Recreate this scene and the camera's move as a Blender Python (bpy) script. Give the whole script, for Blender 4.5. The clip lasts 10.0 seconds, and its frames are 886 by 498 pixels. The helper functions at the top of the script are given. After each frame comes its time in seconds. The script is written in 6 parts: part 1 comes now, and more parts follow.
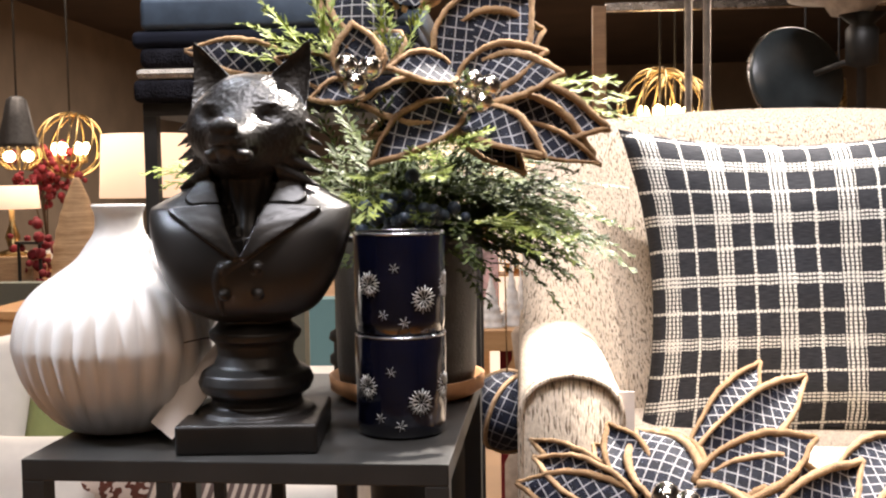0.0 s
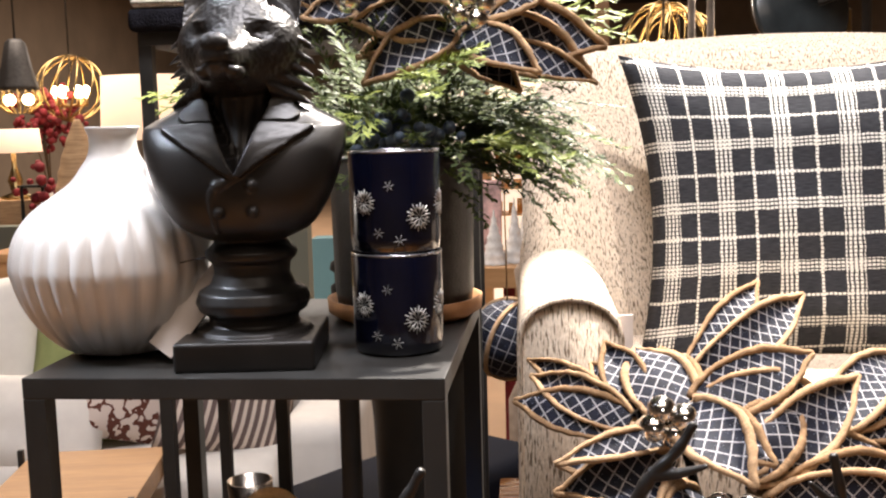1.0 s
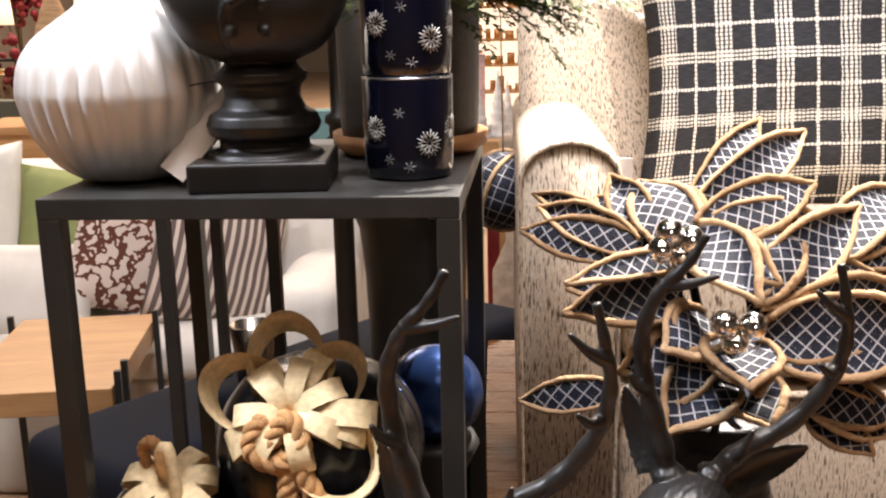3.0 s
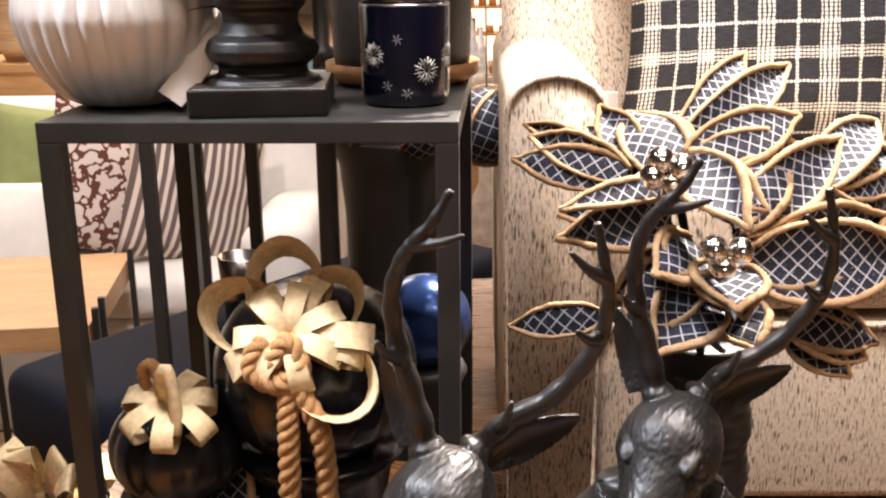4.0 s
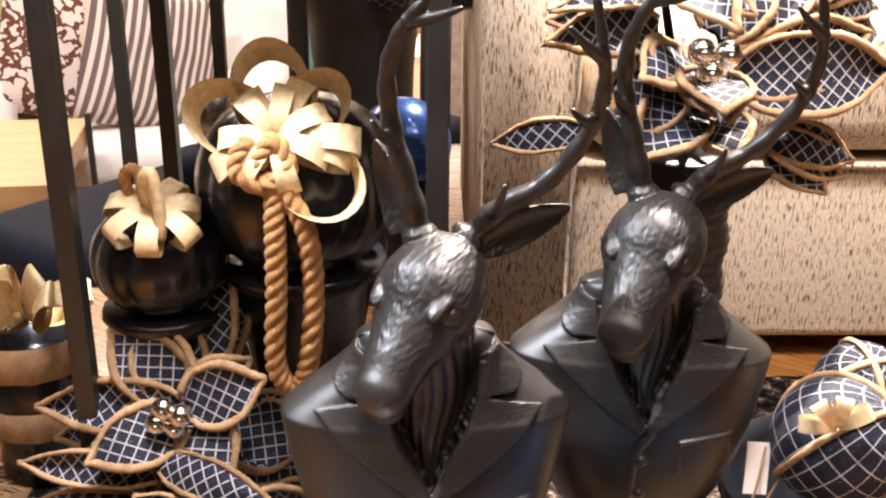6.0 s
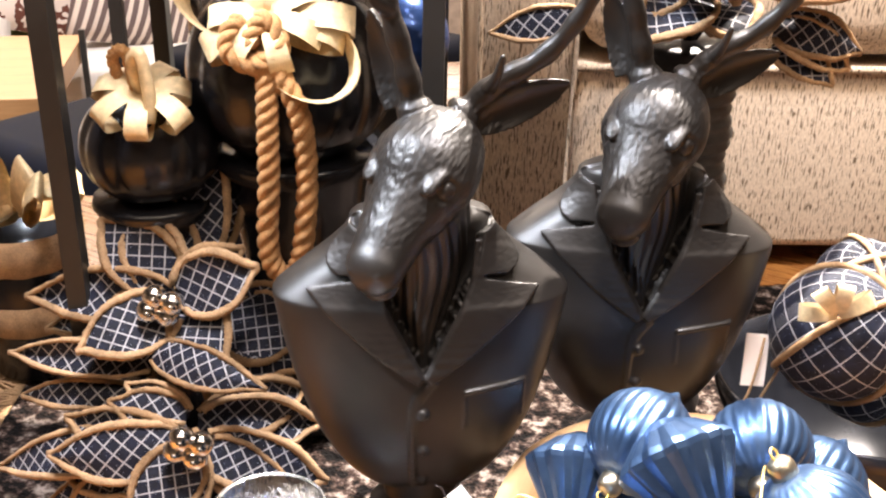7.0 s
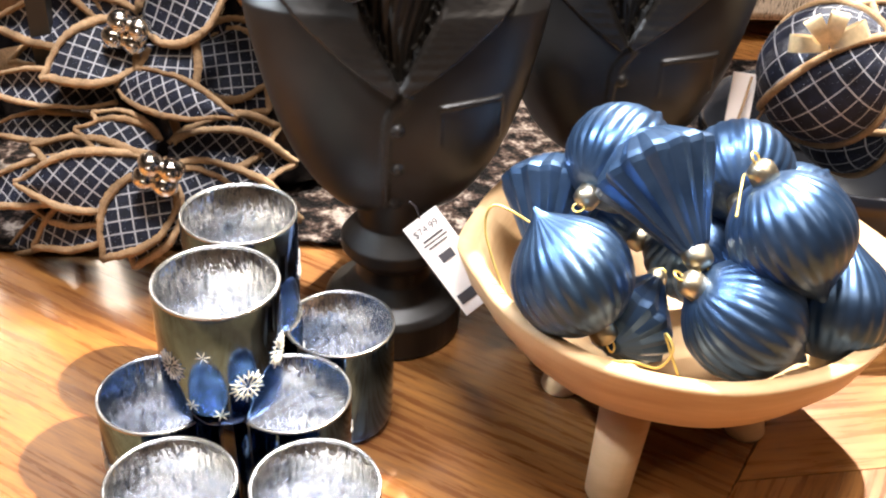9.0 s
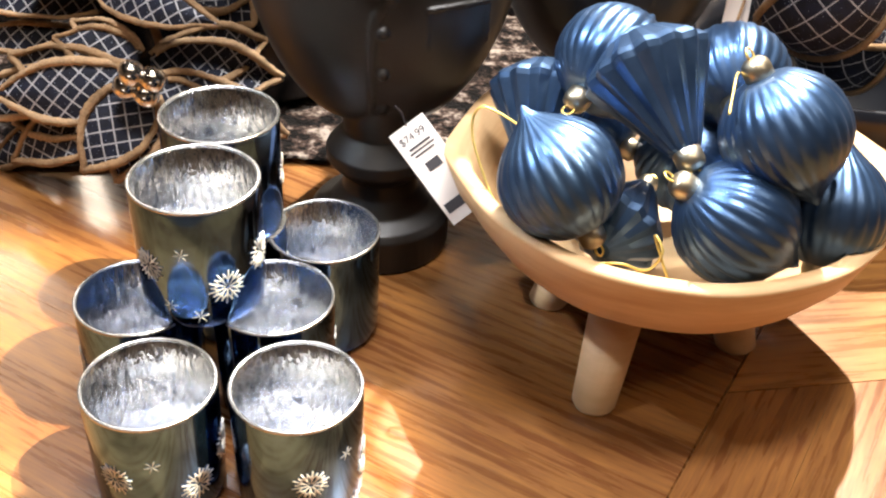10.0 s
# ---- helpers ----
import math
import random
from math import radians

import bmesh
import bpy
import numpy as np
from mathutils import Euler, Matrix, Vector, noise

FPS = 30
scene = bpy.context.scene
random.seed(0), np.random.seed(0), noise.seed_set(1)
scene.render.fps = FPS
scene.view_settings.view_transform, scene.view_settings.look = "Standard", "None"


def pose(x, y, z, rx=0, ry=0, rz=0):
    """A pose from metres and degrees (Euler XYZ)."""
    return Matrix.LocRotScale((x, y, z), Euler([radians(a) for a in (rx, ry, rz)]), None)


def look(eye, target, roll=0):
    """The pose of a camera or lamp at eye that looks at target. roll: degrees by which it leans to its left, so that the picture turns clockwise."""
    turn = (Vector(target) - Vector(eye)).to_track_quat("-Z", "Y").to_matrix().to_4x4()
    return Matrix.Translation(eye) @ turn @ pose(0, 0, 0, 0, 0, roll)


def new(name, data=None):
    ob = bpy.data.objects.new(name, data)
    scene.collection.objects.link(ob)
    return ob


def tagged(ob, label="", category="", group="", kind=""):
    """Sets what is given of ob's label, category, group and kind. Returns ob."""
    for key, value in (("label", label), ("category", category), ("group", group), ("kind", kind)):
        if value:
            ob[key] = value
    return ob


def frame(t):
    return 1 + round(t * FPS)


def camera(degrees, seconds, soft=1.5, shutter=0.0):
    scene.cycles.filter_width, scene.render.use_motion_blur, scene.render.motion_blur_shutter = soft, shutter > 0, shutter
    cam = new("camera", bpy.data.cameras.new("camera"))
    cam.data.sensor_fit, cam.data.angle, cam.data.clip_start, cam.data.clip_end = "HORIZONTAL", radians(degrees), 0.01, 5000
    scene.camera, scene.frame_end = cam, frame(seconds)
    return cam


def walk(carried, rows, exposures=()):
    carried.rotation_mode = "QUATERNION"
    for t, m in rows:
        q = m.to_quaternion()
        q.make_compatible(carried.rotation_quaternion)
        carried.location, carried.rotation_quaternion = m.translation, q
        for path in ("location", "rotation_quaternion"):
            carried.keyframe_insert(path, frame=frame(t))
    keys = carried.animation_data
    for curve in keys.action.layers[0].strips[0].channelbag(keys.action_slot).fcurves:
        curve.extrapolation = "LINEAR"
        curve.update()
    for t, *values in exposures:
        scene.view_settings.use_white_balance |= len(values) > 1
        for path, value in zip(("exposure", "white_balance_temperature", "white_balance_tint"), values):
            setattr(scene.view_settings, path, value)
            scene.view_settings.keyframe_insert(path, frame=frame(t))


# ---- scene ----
cam = camera(45.4, 10.0, 2.2)
PATH = [
    (0.0, (0.0191, 0.088, 1.39), (-0.1185, 2.0786, 1.2539), -0.89),
    (0.5, (0.0254, 0.0912, 1.3799), (-0.1206, 2.077, 1.1929), -1.01),
    (1.0, (0.0264, 0.0876, 1.3691), (-0.1219, 2.0674, 1.1273), -1.51),
    (1.5, (0.0272, 0.0776, 1.3506), (-0.1247, 2.0513, 1.0649), -1.91),
    (2.0, (0.0192, 0.0745, 1.3386), (-0.1222, 2.0397, 0.9955), -1.8),
    (2.5, (0.0084, 0.0756, 1.3284), (-0.1176, 2.031, 0.9278), -1.57),
    (4.0, (-0.0266, 0.0525, 1.309), (-0.0688, 1.9746, 0.7578), -0.64),
    (4.5, (-0.0394, 0.0348, 1.3027), (-0.0394, 1.94, 0.694), -0.17),
    (5.0, (-0.0498, 0.0248, 1.291), (-0.0188, 1.9117, 0.6286), 0.28),
    (5.5, (-0.0561, 0.0278, 1.2617), (-0.0112, 1.9034, 0.569), 0.51),
    (7.0, (-0.051, 0.027, 1.1877), (-0.0028, 1.8433, 0.3518), 1.14),
    (7.5, (-0.0509, 0.0198, 1.1641), (0.0096, 1.8052, 0.2648), 1.58),
    (8.0, (-0.055, 0.0132, 1.1463), (0.0277, 1.759, 0.1741), 2.24),
    (8.5, (-0.0478, 0.0108, 1.1245), (0.0319, 1.7176, 0.085), 2.65),
    (9.0, (-0.0426, 0.0075, 1.1037), (0.039, 1.6724, -0.0015), 2.89),
    (9.5, (-0.0405, 0.0034, 1.0839), (0.0529, 1.6283, -0.0785), 3.44),
    (10.0, (-0.0343, 0.0014, 1.0691), (0.0558, 1.6175, -0.1058), 3.34),
]
walk(cam, [(t, look(eye, target, roll)) for t, eye, target, roll in PATH],
     exposures=[(0.0, -0.24, 6400, 15), (2.5, -0.08, 6450, 15), (4.0, 0.32, 6700, 18), (5.5, 0.68, 6750, 18), (7.0, 0.98, 6650, 16), (8.5, 0.82, 6450, 12), (10.0, 0.44, 6500, 10)])

# ---- world, lights ----
world = bpy.data.worlds.new("shop_air")
scene.world = world
world.use_nodes = True
world.node_tree.nodes["Background"].inputs[0].default_value = (1.0, 0.86, 0.7, 1)
world.node_tree.nodes["Background"].inputs[1].default_value = 0.19


def spot(eye, target, watts, cone, blend, size, colour):
    lamp = bpy.data.lights.new("track_or_fill_spot", "SPOT")
    lamp.energy, lamp.spot_size, lamp.spot_blend, lamp.shadow_soft_size, lamp.color = watts, radians(cone), blend, size, colour
    ob = new("track_or_fill_spot", lamp)
    ob.matrix_world = look(eye, target)
    return tagged(ob, kind="structure")


# Soft rectangular fill light added under the ceiling; it has no fixture.
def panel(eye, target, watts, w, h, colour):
    lamp = bpy.data.lights.new("ceiling_fill", "AREA")
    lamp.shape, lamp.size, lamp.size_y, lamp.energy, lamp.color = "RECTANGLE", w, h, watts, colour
    ob = new("ceiling_fill", lamp)
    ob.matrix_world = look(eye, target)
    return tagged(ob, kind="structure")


WARM, NEUTRAL = (1.0, 0.83, 0.66), (1.0, 0.93, 0.86)
spot((0.75, 2.2, 3.3), (0.0, 0.55, 0.6), 1600, 33, 0.3, 0.025, (1.0, 0.93, 0.82))
spot((1.5, 0.15, 3.3), (-0.33, 0.40, 0.58), 1900, 10.5, 0.2, 0.02, (1.0, 0.88, 0.64))
spot((0.62, 0.75, 3.35), (0.35, 1.68, 1.50), 205, 22, 0.7, 0.03, (1.0, 0.95, 0.89))
spot((-0.95, 1.75, 3.3), (-0.2, 0.95, 1.3), 120, 26, 0.5, 0.03, (0.82, 0.91, 1.0))
spot((-2.1, 0.62, 3.25), (0.03, 0.73, 0.93), 650, 10, 0.5, 0.07, (0.80, 0.90, 1.0))
spot((0.95, 0.15, 3.3), (0.42, 1.25, 0.78), 95, 24, 0.7, 0.04, (1.0, 0.78, 0.56))
# two weak wide spots, added as warm fill from the front
spot((-1.4, -0.9, 3.3), (0.2, 1.1, 0.8), 16, 60, 0.8, 0.05, WARM)
spot((1.5, -0.8, 3.3), (0.1, 0.9, 0.8), 24, 50, 0.8, 0.05, WARM)
spot((-1.6, 2.0, 3.3), (-1.0, 3.1, 0.5), 140, 70, 0.8, 0.05, NEUTRAL)
# added area fill: front, overhead for top highlights, then the far shop
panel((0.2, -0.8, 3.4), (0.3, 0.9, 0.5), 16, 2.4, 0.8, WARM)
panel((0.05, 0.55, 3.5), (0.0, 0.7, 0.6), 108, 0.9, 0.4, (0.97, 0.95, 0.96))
panel((-2.2, 5.2, 3.4), (-2.2, 5.3, 0), 190, 2.0, 2.0, WARM)
panel((1.6, 5.8, 3.4), (1.6, 5.8, 0), 130, 2.0, 1.0, WARM)
panel((-1.0, 13.0, 3.3), (-1.0, 13.0, 0), 420, 5.0, 4.0, WARM)

# ---- materials ----


class Nodes:
    """A small builder of node materials."""

    def __init__(self, name):
        self.m = bpy.data.materials.new(name)
        self.m.use_nodes = True
        self.t = self.m.node_tree
        self.b = self.t.nodes["Principled BSDF"]

    def n(self, kind, **props):
        node = self.t.nodes.new(kind)
        for key, value in props.items():
            if key in ("operation", "blend_type", "data_type", "wave_type", "bands_direction", "feature"):
                if key == "operation":
                    node.operation = value
                elif key == "blend_type":
                    node.blend_type = value
                elif key == "data_type":
                    node.data_type = value
                elif key == "wave_type":
                    node.wave_type = value
                elif key == "feature":
                    node.feature = value
                else:
                    node.bands_direction = value
        return node

    def link(self, a, b):
        self.t.links.new(a, b)

    def coord(self, which="Object", scale=(1, 1, 1), rot=(0, 0, 0)):
        c, mp = self.n("ShaderNodeTexCoord"), self.n("ShaderNodeMapping")
        mp.inputs["Scale"].default_value = scale
        mp.inputs["Rotation"].default_value = [radians(a) for a in rot]
        self.link(c.outputs[which], mp.inputs["Vector"])
        return mp.outputs[0]

    def noise(self, vec, scale, detail=3.0, rough=0.55):
        n = self.n("ShaderNodeTexNoise")
        n.inputs["Scale"].default_value, n.inputs["Detail"].default_value, n.inputs["Roughness"].default_value = scale, detail, rough
        self.link(vec, n.inputs["Vector"])
        return n.outputs["Fac"]

    def math(self, op, a, b=0.5, c=None):
        n = self.n("ShaderNodeMath", operation=op)
        for i, v in enumerate((a, b) if c is None else (a, b, c)):
            if isinstance(v, (int, float)):
                n.inputs[i].default_value = v
            else:
                self.link(v, n.inputs[i])
        return n.outputs[0]

    def ramp(self, fac, stops):
        n = self.n("ShaderNodeValToRGB")
        e = n.color_ramp.elements
        while len(e) < len(stops):
            e.new(0.5)
        for el, (pos, col) in zip(e, stops):
            el.position, el.color = pos, (*col, 1)
        self.link(fac, n.inputs[0])
        return n.outputs[0]

    def mix(self, fac, a, b, how="MIX"):
        n = self.n("ShaderNodeMix", data_type="RGBA", blend_type=how)
        for sock, v in ((n.inputs[0], fac), (n.inputs[6], a), (n.inputs[7], b)):
            if isinstance(v, tuple):
                sock.default_value = (*v, 1)
            elif isinstance(v, (int, float)):
                sock.default_value = v
            else:
                self.link(v, sock)
        return n.outputs[2]

    def bump(self, height, strength, distance=0.001):
        n = self.n("ShaderNodeBump")
        n.inputs["Strength"].default_value, n.inputs["Distance"].default_value = strength, distance
        self.link(height, n.inputs["Height"])
        self.link(n.outputs[0], self.b.inputs["Normal"])

    def set(self, colour=None, rough=0.5, metal=0.0, spec=0.5):
        for key, v in (("Base Color", colour), ("Roughness", rough), ("Metallic", metal), ("Specular IOR Level", spec)):
            if v is None:
                continue
            if isinstance(v, tuple):
                self.b.inputs[key].default_value = (*v, 1)
            elif isinstance(v, (int, float)):
                self.b.inputs[key].default_value = v
            else:
                self.link(v, self.b.inputs[key])
        return self.m


def worn(name, col, rough=0.5, metal=0.0, spec=0.5, vary=0.25, scale=30, bump=0.15, dist=0.0006, fine=400):
    """A plain surface with two scales of variation."""
    k = Nodes(name)
    v = k.coord()
    a, b = k.noise(v, scale, 4), k.noise(v, fine, 2)
    lo, hi = tuple(c * (1 - vary) for c in col), tuple(min(1, c * (1 + vary)) for c in col)
    colour = k.ramp(a, [(0.3, lo), (0.7, hi)])
    k.bump(b, bump, dist)
    rr = k.math("MULTIPLY_ADD", a, 0.25, rough - 0.12)
    return k.set(colour, rr, metal, spec)


def grid_lines(k, vec, spacing, width, wobble=0.0):
    """Two sets of thin lines, as a factor of 0 to 1."""
    sep = k.n("ShaderNodeSeparateXYZ")
    k.link(vec, sep.inputs[0])
    out = []
    for i in (0, 1):
        f = k.math("FRACT", k.math("DIVIDE", sep.outputs[i], spacing))
        d = k.math("ABSOLUTE", k.math("SUBTRACT", f, 0.5))
        out.append(k.math("LESS_THAN", d, width / spacing / 2))
    return k.math("MAXIMUM", out[0], out[1])


def navy_check(name, spacing=0.0105, base=((0.004, 0.005, 0.011), (0.008, 0.011, 0.026)), turn=45):
    k = Nodes(name)
    uv = k.coord("UV", rot=(0, 0, turn))
    v = k.coord()
    lines = grid_lines(k, uv, spacing, 0.00125)
    broken = k.math("GREATER_THAN", k.noise(uv, 900, 2), 0.4)
    thread = k.math("MULTIPLY", lines, broken)
    cloth = k.ramp(k.noise(v, 120, 3), [(0.35, base[0]), (0.65, base[1])])
    glitter = k.math("GREATER_THAN", k.noise(uv, 700, 1), 0.73)
    cloth = k.mix(glitter, cloth, (0.35, 0.42, 0.55))
    k.set(k.mix(thread, cloth, (0.40, 0.40, 0.42)), 0.7, 0.0, 0.3)
    k.b.inputs["Sheen Weight"].default_value = 0.03
    k.b.inputs["Sheen Roughness"].default_value = 0.35
    k.b.inputs["Sheen Tint"].default_value = (0.45, 0.6, 1.0, 1)
    k.bump(k.math("ADD", k.noise(uv, 1400, 2), k.math("MULTIPLY", lines, 0.6)), 0.5, 0.0006)
    return k.m


def jute(name, col=(0.31, 0.195, 0.105)):
    k = Nodes(name)
    v = k.coord()
    a, b = k.noise(v, 60, 4), k.noise(k.coord(scale=(1, 1, 1)), 700, 3, 0.7)
    k.bump(b, 0.9, 0.0018)
    lo, hi = tuple(c * 0.6 for c in col), tuple(min(1, c * 1.45) for c in col)
    return k.set(k.ramp(k.math("ADD", k.math("MULTIPLY", a, 0.5), k.math("MULTIPLY", b, 0.5)), [(0.35, lo), (0.65, hi)]), 0.9, 0, 0.2)


def wood(name, lo, hi, scale=(3, 40, 40), rough=0.35, coat=0.0):
    k = Nodes(name)
    v = k.coord(scale=scale)
    warp = k.noise(v, 1.2, 5, 0.6)
    fine = k.noise(k.coord(scale=tuple(s * 6 for s in scale)), 1.0, 3)
    f = k.math("ADD", k.math("MULTIPLY", warp, 0.7), k.math("MULTIPLY", fine, 0.3))
    info = k.n("ShaderNodeObjectInfo")
    f = k.math("ADD", f, k.math("MULTIPLY", k.math("SUBTRACT", info.outputs["Random"], 0.5), 0.14))
    k.bump(fine, 0.12, 0.0006)
    k.set(k.ramp(f, [(0.34, lo), (0.66, hi)]), k.math("MULTIPLY_ADD", warp, 0.25, rough - 0.1), 0, 0.5)
    k.b.inputs["Coat Weight"].default_value = coat
    k.b.inputs["Coat Roughness"].default_value = 0.12
    return k.m


def resin(name, fur):
    """Black cast resin: satin cloth, or glossier where fur is carved."""
    k = Nodes(name)
    v = k.coord()
    streak = k.noise(k.coord(scale=(620, 620, 190)), 1.0, 2, 0.6)
    a = k.noise(v, 25, 4)
    if fur:
        k.bump(streak, 0.75, 0.0022)
        return k.set(k.ramp(a, [(0.3, (0.007, 0.006, 0.006)), (0.7, (0.015, 0.012, 0.011))]), k.math("MULTIPLY_ADD", a, 0.2, 0.18), 0.0, 1.0)
    k.bump(k.math("ADD", k.noise(v, 1100, 2), k.math("MULTIPLY", a, 0.4)), 0.16, 0.0006)
    return k.set(k.ramp(a, [(0.3, (0.010, 0.009, 0.008)), (0.7, (0.018, 0.015, 0.013))]), k.math("MULTIPLY_ADD", a, 0.16, 0.32), 0.0, 0.42)


def upholstery():
    """Cream woven cloth with dark upright flecks."""
    k = Nodes("flecked_cloth")
    v = k.coord(scale=(520, 520, 62))
    fleck = k.noise(v, 1.0, 2, 0.5)
    weave = k.noise(k.coord(scale=(420, 420, 160)), 1.0, 3)
    col = k.ramp(weave, [(0.3, (0.57, 0.455, 0.335)), (0.7, (0.79, 0.68, 0.545))])
    dark = k.ramp(fleck, [(0.385, (1, 1, 1)), (0.44, (0, 0, 0))])
    k.bump(k.math("ADD", weave, k.math("MULTIPLY", fleck, 0.8)), 0.55, 0.0012)
    return k.set(k.mix(dark, col, (0.17, 0.125, 0.085)), 0.9, 0, 0.15)


def window_plaid():
    """Charcoal slub cloth with thick and thin cream threads, in metres of the cloth."""
    k = Nodes("window_plaid_cloth")
    uv = k.coord("UV")
    k.t.nodes["Mapping"].inputs["Location"].default_value = (0.01, 0.03, 0)
    wob = k.noise(uv, 60, 2)
    sep = k.n("ShaderNodeSeparateXYZ")
    k.link(uv, sep.inputs[0])
    total = None
    for i, j in ((0, 1), (1, 0)):
        s = k.math("MULTIPLY_ADD", k.math("SUBTRACT", wob, 0.5), 0.004, sep.outputs[i])
        dash = k.math("GREATER_THAN", k.math("FRACT", k.math("DIVIDE", sep.outputs[j], 0.0058)), 0.24)
        f = k.math("FRACT", k.math("DIVIDE", s, 0.088))
        thick = k.math("LESS_THAN", k.math("ABSOLUTE", k.math("SUBTRACT", f, 0.5)), 0.15 if i == 0 else 0.095)
        strand = k.math("GREATER_THAN", k.math("FRACT", k.math("DIVIDE", s, 0.0066 if i == 0 else 0.0056)), 0.42)
        thick = k.math("MULTIPLY", thick, strand)
        thin = k.math("GREATER_THAN", k.math("ABSOLUTE", k.math("SUBTRACT", f, 0.5)), 0.478)
        one = k.math("MULTIPLY", k.math("MAXIMUM", thick, thin), dash)
        total = one if total is None else k.math("MAXIMUM", total, one)
    slub = k.noise(k.coord("UV", scale=(60, 900, 1)), 1.0, 3)
    ground = k.ramp(slub, [(0.3, (0.014, 0.015, 0.018)), (0.7, (0.045, 0.046, 0.052))])
    k.bump(k.math("ADD", k.math("MULTIPLY", total, 1.0), k.math("MULTIPLY", slub, 0.4)), 0.7, 0.0015)
    return k.set(k.mix(total, ground, (0.72, 0.70, 0.63)), 0.9, 0, 0.15)


def ornament_blue():
    k = Nodes("satin_blue_glass")
    v = k.coord()
    a = k.noise(v, 40, 3)
    col = k.ramp(a, [(0.3, (0.042, 0.085, 0.175)), (0.7, (0.08, 0.14, 0.255))])
    k.bump(k.noise(v, 900, 2), 0.08, 0.0004)
    return k.set(col, k.math("MULTIPLY_ADD", a, 0.12, 0.28), 0.85, 0.5)


def mercury(name, lo, hi, rough):
    k = Nodes(name)
    v = k.coord()
    a = k.noise(k.coord(scale=(1, 1, 0.45)), 330, 4, 0.65)
    streak = k.noise(k.coord(scale=(1, 1, 0.22)), 260, 3, 0.6)
    k.bump(streak, 0.6, 0.0024)
    return k.set(k.ramp(a, [(0.36, lo), (0.5, hi)]), rough, 1.0, 0.5)


def emit(name, col, power):
    k = Nodes(name)
    k.b.inputs["Emission Color"].default_value = (*col, 1)
    k.b.inputs["Emission Strength"].default_value = power
    return k.set(col, 0.4)


def leafy(name, lo, hi):
    k = Nodes(name)
    g = k.n("ShaderNodeNewGeometry")
    k.set(k.ramp(g.outputs["Random Per Island"], [(0.1, lo), (0.9, hi)]), 0.55, 0, 0.35)
    k.b.inputs["Subsurface Weight"].default_value = 0.0
    return k.m


RESIN, FUR = resin("black_resin", False), resin("black_carved_fur", True)
IRON = worn("black_iron", (0.022, 0.021, 0.019), 0.48, 0.0, 0.45, 0.2, 20, 0.2, 0.0003, 900)
CERAMIC = worn("matt_white_ceramic", (0.66, 0.635, 0.60), 0.42, 0, 0.5, 0.03, 20, 0.06, 0.0003)
NAVY_GLASS = worn("cobalt_glazed_glass", (0.003, 0.004, 0.014), 0.12, 0.0, 0.9, 0.3, 40, 0.02, 0.0002)
SILVER_PRINT = worn("silver_print", (0.5, 0.49, 0.46), 0.45, 0.5, 0.5, 0.3, 200, 0.2)
SILVER_RIM = worn("pale_rim", (0.4, 0.4, 0.42), 0.25, 0.9)
MERCURY_IN = mercury("mercury_silver", (0.34, 0.38, 0.48), (0.92, 0.94, 0.98), 0.13)
MERCURY_OUT = worn("blue_mirror_glass", (0.065, 0.14, 0.32), 0.10, 1.0, 0.6, 0.4, 40, 0.03, 0.0003)
CLOTH = upholstery()
PLAID = window_plaid()
CHECK = navy_check("navy_check_cloth")
CHECK_BALL = navy_check("navy_check_ball", 0.017, turn=0)
JUTE = jute("jute_trim")
ROPE = jute("jute_rope", (0.45, 0.245, 0.105))
JUTE_PALE = jute("pale_jute_trim", (0.44, 0.29, 0.165))
PLATFORM_WOOD = wood("varnished_plank", (0.11, 0.038, 0.012), (0.29, 0.130, 0.032), (9, 130, 130), 0.26, 0.5)
BOWL_WOOD = wood("pale_turned_wood", (0.46, 0.27, 0.12), (0.68, 0.46, 0.25), (4, 4, 30), 0.55)
OAK = wood("oak_veneer", (0.36, 0.19, 0.075), (0.52, 0.30, 0.135), (3, 30, 30), 0.45)
ORN = ornament_blue()
CAP = worn("antique_brass_cap", (0.42, 0.36, 0.26), 0.35, 1.0)
GOLD = worn("gold_cord", (0.75, 0.55, 0.16), 0.4, 0.7)
BELL = worn("silver_bell", (0.86, 0.84, 0.8), 0.14, 1.0, 0.5, 0.1)
PUMPKIN = worn("black_pearl_lacquer", (0.013, 0.014, 0.018), 0.22, 0.35, 0.7, 0.3, 15, 0.05)
RIBBON = worn("champagne_ribbon", (0.66, 0.51, 0.29), 0.45, 0.15, 0.5, 0.2, 150, 0.4, 0.0008, 1500)
TERRACOTTA = worn("terracotta", (0.42, 0.2, 0.08), 0.7)
POT = worn("charcoal_ribbed_pot", (0.02, 0.019, 0.019), 0.45, 0, 0.5, 0.6, 60, 0.5, 0.001)
LEAF = leafy("cedar_green", (0.034, 0.056, 0.010), (0.115, 0.15, 0.03))
LEAF_PALE = leafy("pale_cedar_green", (0.15, 0.2, 0.03), (0.30, 0.35, 0.07))
TWIG = worn("twig_brown", (0.10, 0.06, 0.03), 0.8)
BERRY = worn("blue_berry", (0.05, 0.075, 0.11), 0.5)
PAPER = worn("paper_tag", (0.80, 0.72, 0.66), 0.8, 0, 0.3, 0.05)
INK = worn("tag_ink", (0.05, 0.045, 0.05), 0.8)
KNIT = worn("charcoal_knit", (0.012, 0.012, 0.016), 0.95, 0, 0.1, 0.5, 60, 1.0, 0.004, 300)
KNIT_PALE = worn("oatmeal_knit", (0.6, 0.55, 0.48), 0.95, 0, 0.1, 0.3, 60, 1.0, 0.004, 300)
